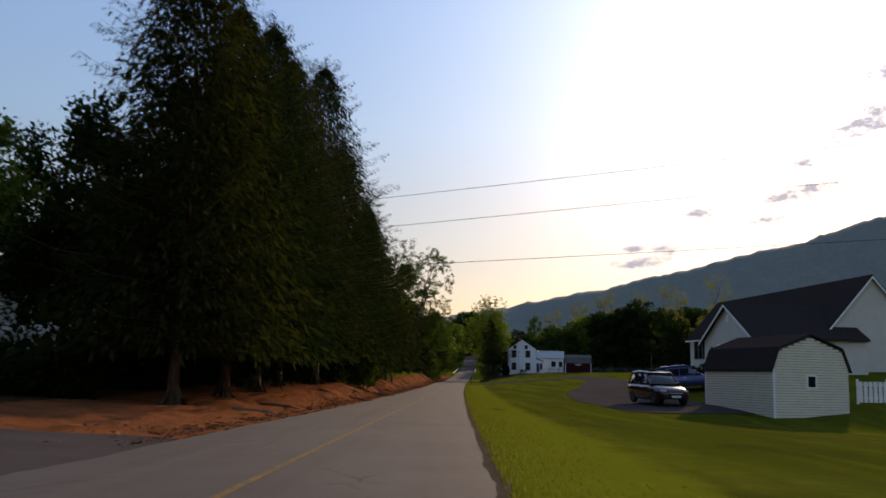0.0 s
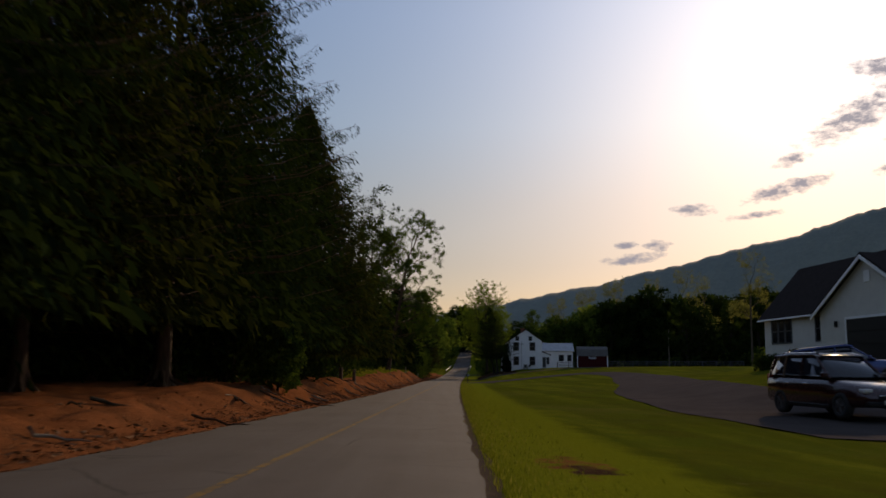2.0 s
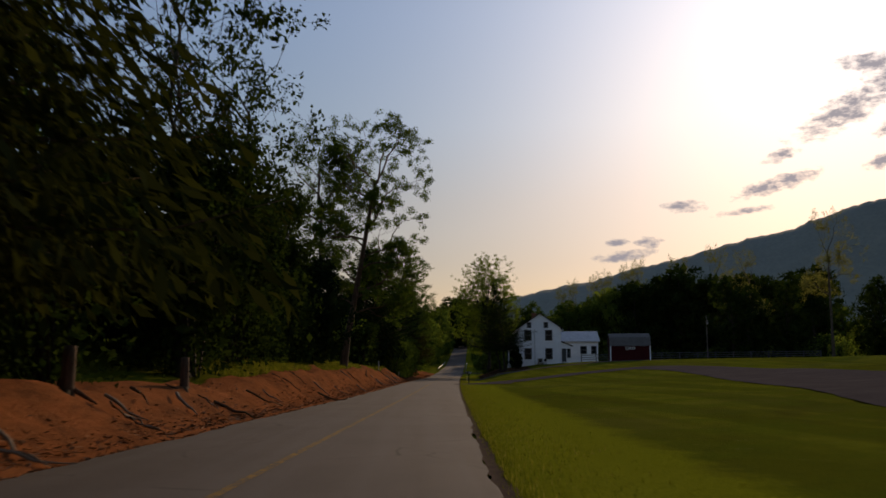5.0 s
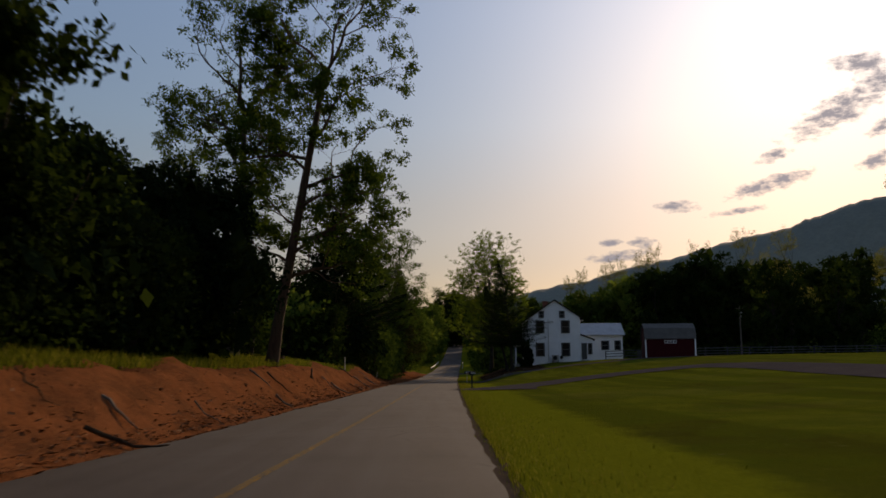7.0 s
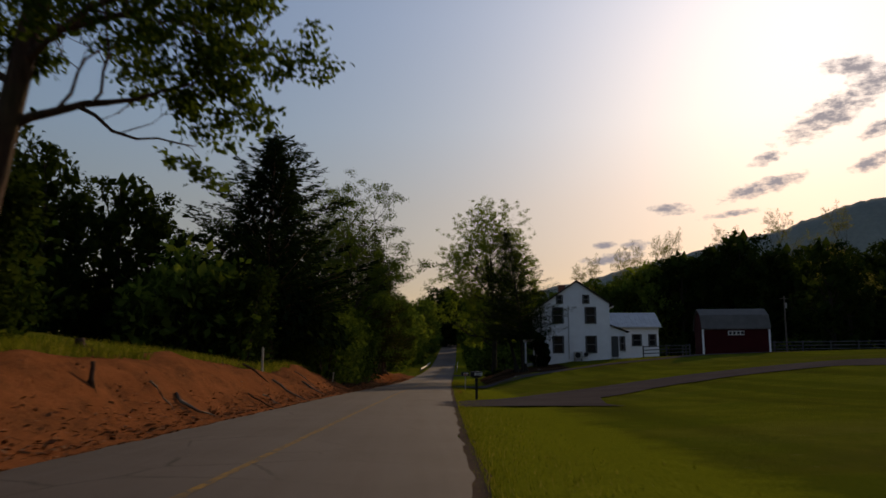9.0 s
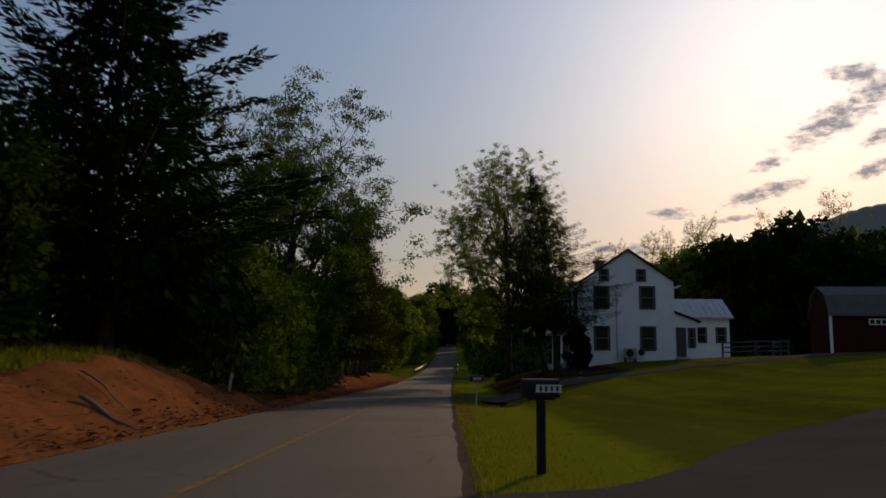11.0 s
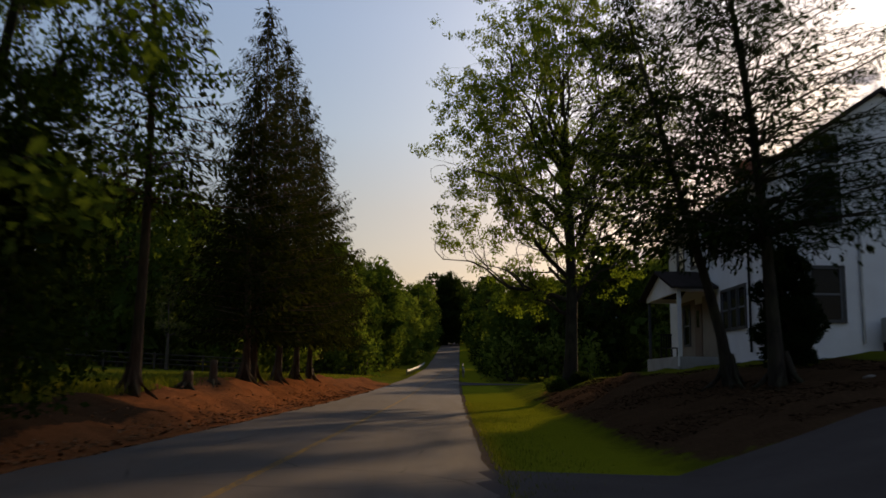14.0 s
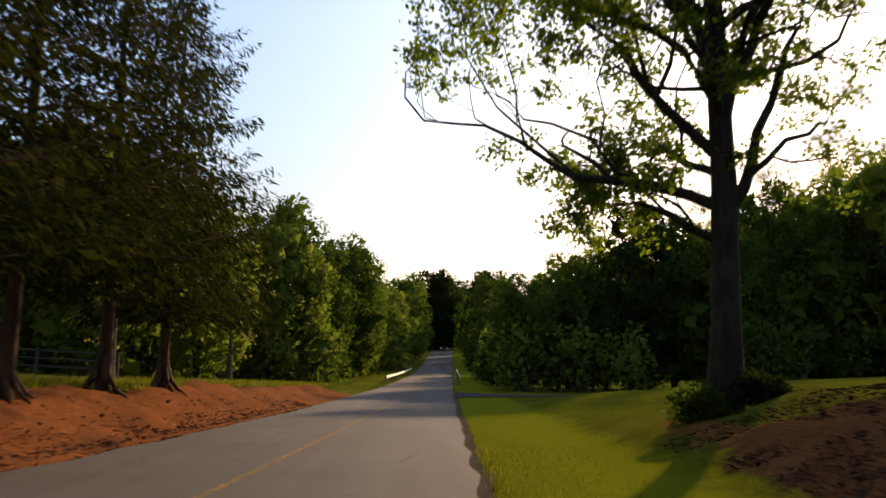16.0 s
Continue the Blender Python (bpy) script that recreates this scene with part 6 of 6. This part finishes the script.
def marker(lat, y, h, rake=0.0):
    x = at_lat(lat, y)
    ob = part("marker_post", boxes(((-0.04, -0.04, -0.3), (0.04, 0.04, h)), bevel=0.01), M_PALEWOOD)
    ob.matrix_basis = pose(x, y, gz(x, y), 0, rake, 0)
    return tagged(ob, "pale wooden marker post on the road bank", "post")


marker(-7.4, 154.0, 0.95)
marker(-6.6, 170.0, 0.6, 6)


def root(lat, y, seed):
    rng = np.random.default_rng(seed)
    x = at_lat(lat, y)
    w = Wood()
    a = rng.uniform(-0.9, 0.6)
    p, pts = Vector((x, y, gz(x, y) + 0.04)), []
    ln = rng.uniform(0.5, 1.5)
    for k in range(6):
        q = p + Vector((math.cos(a), math.sin(a), 0)) * ln * k / 5
        a2 = rng.normal(0, 0.1)
        pts.append(Vector((q.x, q.y + a2, gz(q.x, q.y) + 0.07 + rng.normal(0, 0.02))))
    r = rng.uniform(0.02, 0.05)
    w.limb(pts, [r, r, r * 0.85, r * 0.7, r * 0.5, r * 0.25], 5)
    return tagged(mesh_object("root", w.v, w.f, M_BARK_R if seed % 2 else M_WOOD, smooth=True), "bare dead root lying on the clay bank", "root", "roots on the bank")


rr_ = random.Random(9)
for k in range(60):
    y = rr_.choice([rr_.uniform(24, 100), rr_.uniform(100, 165), rr_.uniform(60, 110)])
    root(rr_.uniform(-7.4, -5.9), y, k)


M_STONE = plain("grey_field_stone", (0.20, 0.18, 0.16), 0.9, scale=9, spec=0.1)


def stone(lat, y, s, seed, mat, label="rough stone lying on the ground"):
    rng = np.random.default_rng(seed)
    bm = bmesh.new()
    bmesh.ops.create_icosphere(bm, subdivisions=2, radius=s)
    for v in bm.verts:
        v.co *= 1 + 0.35 * noise.noise(v.co * (1.3 / s) + Vector((seed, 0, 0)))
        v.co.z *= 0.6
    x = at_lat(lat, y)
    ob = part("stone", bm, mat)
    ob.matrix_basis = pose(x, y, gz(x, y) + s * 0.2, 0, 0, rng.uniform(0, 360))
    return tagged(ob, label, "stone")


stone(8.2, 194.0, 0.15, 3, M_STONE, "pale stone on the leaf-covered slope")
stone(5.6, 187.5, 0.12, 4, M_STONE, "pale stone on the leaf-covered slope")
t = thing("drain_pipe", pose(at_lat(2.15, 180.4), 180.4, gz(at_lat(2.15, 180.4), 180.4) - 0.34), "black corrugated drain pipe end under the drive", "drain pipe")
bm = bmesh.new()
rings = []
for k in range(21):
    r_ = 0.20 if k % 2 else 0.185
    rings.append([bm.verts.new((r_ * math.cos(6.2832 * q / 16), -1.0 + k * 0.1, r_ * math.sin(6.2832 * q / 16))) for q in range(16)])
for r0, r1 in zip(rings, rings[1:]):
    for q in range(16):
        bm.faces.new((r0[q], r0[(q + 1) % 16], r1[(q + 1) % 16], r1[q]))
part("pipe", bm, M_RUBBER, t)

for k, (lat, y, h, r) in enumerate(((4.5, 215.3, 0.55, 0.6), (5.6, 215.2, 0.5, 0.6), (5.2, 216.8, 0.5, 0.6))):
    shrub(stand(lat, y), h, r, 250 + k, "low dark ivy round the foot of the maple", M_LEAF_D if k else M_LEAF, count=1800, leaf=0.09, category="ivy", group="ivy under the maple")

# ---------------------------------------------------------------- round the farmhouse


M_OLDWOOD = plain("dark_weathered_fence_wood", (0.055, 0.045, 0.036), 0.95, scale=8, bump=0.5, spec=0.1)


def rail_fence(pts, label, mat, h=1.1, rails=3, group="rail fences"):
    """Posts at the given spots with round rails between them."""
    t = thing("rail_fence", Matrix.Identity(4), label, "fence", group)
    P = [Vector((x, y, gz(x, y))) for x, y in pts]
    for p in P:
        part("post", boxes(((p.x - 0.06, p.y - 0.06, p.z - 0.3), (p.x + 0.06, p.y + 0.06, p.z + h)), bevel=0.012), mat, t)
    for a, b in zip(P, P[1:]):
        for k in range(rails):
            z = h * (0.32 + 0.58 * k / max(1, rails - 1))
            bm = bmesh.new()
            tube(bm, a + Vector((0, 0.08, z)), b + Vector((0, 0.08, z)), 0.045, sides=6)
            part("rail", bm, mat, t)
    return t


def line_of(a, b, n):
    return [(a[0] + (b[0] - a[0]) * k / n, a[1] + (b[1] - a[1]) * k / n) for k in range(n + 1)]


rail_fence(line_of((25.6, 200.5), (30.0, 200.2), 2) + line_of((30.0, 200.2), (30.5, 204), 2)[1:], "dark wooden rail fence beside the back door", M_DARKTRIM)
rail_fence(line_of((34, 196.5), (62, 200), 10), "dark wooden rail fence along the yard", M_DARKTRIM)
rail_fence(line_of((at_lat(-10, 262), 262), (at_lat(-34, 246), 246), 9), "weathered dark rail fence across the meadow", M_OLDWOOD)
rail_fence(line_of((at_lat(-14, 238), 238), (at_lat(-34, 230), 230), 7), "weathered dark rail fence across the meadow", M_OLDWOOD)

t = thing("porch_chair", HOUSE @ pose(-0.85, 10.2, -0.25, 0, 0, 15), "dark slatted chair standing on the porch", "chair")
for x_ in (-0.24, 0.24):
    for y_ in (-0.22, 0.22):
        part("leg", boxes(((x_ - 0.025, y_ - 0.025, 0), (x_ + 0.025, y_ + 0.025, 0.42)), bevel=0.006), M_BLACK, t)
part("seat", boxes(((-0.27, -0.25, 0.42), (0.27, 0.25, 0.46)), bevel=0.01), M_BLACK, t)
for k in range(5):
    part("back_slat", boxes(((-0.24 + k * 0.105, 0.21, 0.47), (-0.18 + k * 0.105, 0.24, 0.95)), bevel=0.006), M_BLACK, t)
part("back_rail", boxes(((-0.27, 0.205, 0.95), (0.27, 0.245, 1.02)), bevel=0.01), M_BLACK, t)
t = thing("air_conditioner", HOUSE @ pose(3.1, -0.45, -0.05), "grey outdoor air-conditioning unit by the house wall", "air conditioner")
part("casing", boxes(((-0.42, -0.2, 0.08), (0.42, 0.2, 0.78)), bevel=0.03), M_CONC, t)
bm = bmesh.new()
tube(bm, (-0.05, -0.215, 0.43), (-0.05, -0.19, 0.43), 0.27, sides=20)
part("fan_grille", bm, M_BLACK, t)
for x_ in (-0.34, 0.34):
    part("foot", boxes(((x_ - 0.04, -0.2, -0.25), (x_ + 0.04, 0.2, 0.08))), M_BLACK, t)
t = thing("barbecue", HOUSE @ pose(3.85, -0.5, -0.1), "small dark barbecue on thin legs by the wall", "barbecue")
bm = bmesh.new()
bmesh.ops.create_uvsphere(bm, u_segments=14, v_segments=8, radius=0.22)
bmesh.ops.translate(bm, verts=bm.verts, vec=(0, 0, 0.55))
part("kettle", bm, M_BLACK, t, smooth=True)
for a in (0.3, 2.4, 4.5):
    bm = bmesh.new()
    tube(bm, (math.cos(a) * 0.1, math.sin(a) * 0.1, 0.4), (math.cos(a) * 0.24, math.sin(a) * 0.24, -0.1), 0.014, sides=5)
    part("leg", bm, M_STEEL, t)

# barn window, and the white fence behind it
bw = part("window", boxes(((2.55 - 0.34, -0.05, 1.25), (2.55 + 0.34, 0.0, 2.05))), M_TRIM, barn)
bw.matrix_basis = pose(BW, 0, 0, 0, 0, 90)
part("pane", boxes(((2.55 - 0.25, -0.055, 1.34), (2.55 + 0.25, -0.045, 1.96))), M_GLASS, bw)
for k in range(34):
    z0 = -0.9 + k * 0.155
    z1 = z0 + 0.13
    inset = 0.02 + (0 if z1 < 2.4 else (z1 - 2.4) / 1.1 * 0.42 if z1 < 3.5 else 0.42 + (z1 - 3.5) / 0.8 * (BD / 2 - 0.42))
    if inset < BD / 2 - 0.15:
        pl = part("siding_board", boxes(((-0.03, inset, z0), (0.0, BD - inset, z1))), M_CREAM, barn)
        pl.matrix_basis = pose(BW + 0.033, 0, 0, 0, 0, 0)
    if z1 < 2.35:
        part("siding_board", boxes(((0.02, -0.033, z0), (BW - 0.02, -0.003, z1))), M_CREAM, barn)
for x_ in (0.0, BW):
    part("corner_trim", boxes(((x_ - 0.06, -0.04, -1.0), (x_ + 0.06, 0.06, 2.35))), M_TRIM, barn)
t = thing("picket_fence", pose(26.5, 55.5, gz(28, 55), 0, 0, -4), "white vinyl fence panels beside the barn", "fence")
for k in range(4):
    part("post", boxes(((k * 1.8 - 0.06, -0.06, -0.4), (k * 1.8 + 0.06, 0.06, 1.5))), M_TRIM, t)
for k in range(18):
    part("picket", boxes(((0.09 + k * 0.3, -0.02, 0.05), (0.31 + k * 0.3, 0.02, 1.35))), M_TRIM, t)
for z_ in (0.3, 1.1):
    part("rail", boxes(((0, 0.03, z_), (5.4, 0.07, z_ + 0.09))), M_TRIM, t)

# the white house behind the spruces
villa = thing("porch_house", pose(-28.0, 55.7, 2.7, 0, 0, -20), "white house with a columned porch behind the hedge", "house")
part("wall", prism([(0, -3.2), (10, -3.2), (10, 5.0), (5, 7.6), (0, 5.0)], 0, 9), M_WHITE, villa)
for sgn, x0 in ((1, 0), (-1, 10)):
    part("roof", prism([(x0 - sgn * 0.4, 4.82), (5, 7.62), (5, 7.8), (x0 - sgn * 0.4, 5.0)], -0.3, 9.3), M_SHINGLE, villa)
part("porch_floor", boxes(((0, -2.4, -3.2), (10, -0.01, 0.3))), M_CONC, villa)
part("porch_roof", boxes(((-0.2, -2.7, 2.9), (10.2, -0.01, 3.15))), M_TRIM, villa)
for k in range(5):
    bm = bmesh.new()
    tube(bm, (0.3 + k * 2.35, -2.2, 0.3), (0.3 + k * 2.35, -2.2, 2.9), 0.14, 0.12, 12)
    part("column", bm, M_TRIM, villa, smooth=True)
for x_ in (2.2, 5.0, 7.8):
    sash(villa, x_, 0, 0.9, 0.9, 1.5, frame_mat=M_TRIM)

# ---------------------------------------------------------------- verge grass and litter


def scatter(name, n, pick, make, mat, label, category, seed):
    rng = np.random.default_rng(seed)
    lat, y = pick(rng, n)
    x = road_x(y) + lat
    z = ground_z(x, y)
    v, f = make(rng, x, y, z)
    me = bpy.data.meshes.new(name)
    k = f.shape[1]
    me.vertices.add(len(v))
    me.vertices.foreach_set("co", v.ravel())
    me.loops.add(f.size)
    me.loops.foreach_set("vertex_index", f.ravel())
    me.polygons.add(len(f))
    me.polygons.foreach_set("loop_start", np.arange(len(f)) * k)
    me.update(calc_edges=True)
    me.materials.append(mat)
    return tagged(new(name, me), label, category, kind="stuff")


def blades(low, high, width):
    def make(rng, x, y, z):
        n = len(x)
        a = rng.uniform(0, 6.283, n)
        h = rng.uniform(low, high, n)
        w = width * rng.uniform(0.6, 1.4, n)
        lx, ly = rng.normal(0, 0.35, n) * h, rng.normal(0, 0.35, n) * h
        p0 = np.stack([x - np.cos(a) * w, y - np.sin(a) * w, z - 0.03], 1)
        p1 = np.stack([x + np.cos(a) * w, y + np.sin(a) * w, z - 0.03], 1)
        p2_ = np.stack([x + lx, y + ly, z + h], 1)
        return np.stack([p0, p1, p2_], 1).reshape(-1, 3), np.arange(3 * n).reshape(n, 3)
    return make


def chips(size, lift=0.02):
    def make(rng, x, y, z):
        n = len(x)
        c = np.stack([x, y, z + lift], 1)
        d = rng.normal(0, 1, (n, 3)) * np.array([1, 1, 0.35])
        e = rng.normal(0, 1, (n, 3)) * np.array([1, 1, 0.35])
        s = size * rng.uniform(0.5, 1.6, (n, 1))
        return np.stack([c - d * s, c + e * s * 0.6, c + d * s, c - e * s * 0.6], 1).reshape(-1, 3), np.arange(4 * n).reshape(n, 4)
    return make


m = Nodes("grass_blades")
gcol = m.ramp(m.island(), (0.1, (0.055, 0.075, 0.010)), (0.6, (0.12, 0.13, 0.015)), (1.0, (0.20, 0.18, 0.05)))
M_BLADE = m.leafy(gcol, m.mix(1.0, gcol, (1.5, 1.5, 0.8), "MULTIPLY"), 0.4)
# slope leaves, darkened in colour for the shade of porch and hemlocks
m = Nodes("dry_leaf_litter")
M_CHIP_SHADED = m.shade(m.ramp(m.island(), (0.0, (0.032, 0.017, 0.010)), (0.7, (0.060, 0.032, 0.018)), (1.0, (0.11, 0.064, 0.036))), 1.0, 0, None, 0.0)
scatter("verge_grass", 48000, lambda r, n: (0.42 + np.abs(r.normal(0, 0.7, n)), r.uniform(2, 215, n)), blades(0.02, 0.07, 0.009), M_BLADE, "short rough grass along the edge of the road", "grass", 1)
scatter("meadow_grass", 40000, lambda r, n: (-7.6 - np.abs(r.normal(0, 1.6, n)), r.choice([0, 1], n) * 0 + r.uniform(100, 262, n)), blades(0.08, 0.3, 0.015), M_BLADE, "uneven grass along the top of the bank", "grass", 2)
M_CHIPS = Nodes("bank_bark_chips")
M_CHIPS = M_CHIPS.shade(M_CHIPS.ramp(M_CHIPS.island(), (0.0, (0.07, 0.032, 0.016)), (0.5, (0.16, 0.070, 0.032)), (1.0, (0.30, 0.17, 0.095))), 1.0, 0, None, 0.0)
scatter("bank_litter", 22000, lambda r, n: (-5.1 - np.abs(r.normal(0, 0.55, n)), r.uniform(14, 235, n)), chips(0.035), M_CHIPS, "dry leaves and bark chips at the foot of the bank", "leaf litter", 3)
scatter("slope_litter", 26000, lambda r, n: (r.uniform(3.4, 10.5, n), r.uniform(190, 214, n)), chips(0.028), M_CHIP_SHADED, "dry brown leaves covering the slope", "leaf litter", 4)


def clods(low, high):
    def make(rng, x, y, z):
        n = len(x)
        s = (low + (high - low) * rng.random(n) ** 3)[:, None, None]
        base = np.array([(1, 0, 0), (-1, 0, 0), (0, 1, 0), (0, -1, 0), (0, 0, 0.8), (0, 0, -0.8)])
        v = base[None] * (1 + rng.uniform(-0.45, 0.45, (n, 6, 3))) + rng.uniform(-0.25, 0.25, (n, 6, 3))
        v = v * s + np.stack([x, y, z + 0.02], 1)[:, None]
        f = np.array([(0, 2, 4), (2, 1, 4), (1, 3, 4), (3, 0, 4), (2, 0, 5), (1, 2, 5), (3, 1, 5), (0, 3, 5)])
        return v.reshape(-1, 3), (f[None] + 6 * np.arange(n)[:, None, None]).reshape(-1, 3)
    return make


m = Nodes("clay_clods")
M_CLOD = m.shade(m.ramp(m.island(), (0.0, (0.07, 0.028, 0.012)), (0.4, (0.20, 0.080, 0.032)), (0.8, (0.30, 0.14, 0.062)), (1.0, (0.13, 0.10, 0.075))), 0.95, 0, None, 0.1)
scatter("clay_clods", 2600, lambda r, n: (-5.25 - 2.3 * r.random(n) ** 0.8, r.uniform(14, 235, n)), clods(0.01, 0.045), M_CLOD, "loose clods and pebbles on the clay bank", "clods", 5)
scatter("edge_grass", 16000, lambda r, n: (0.50 + np.abs(r.normal(0, 0.10, n)), r.uniform(2, 215, n)), blades(0.03, 0.09, 0.007), M_BLADE, "ragged tufts of grass at the asphalt edge", "grass", 6)
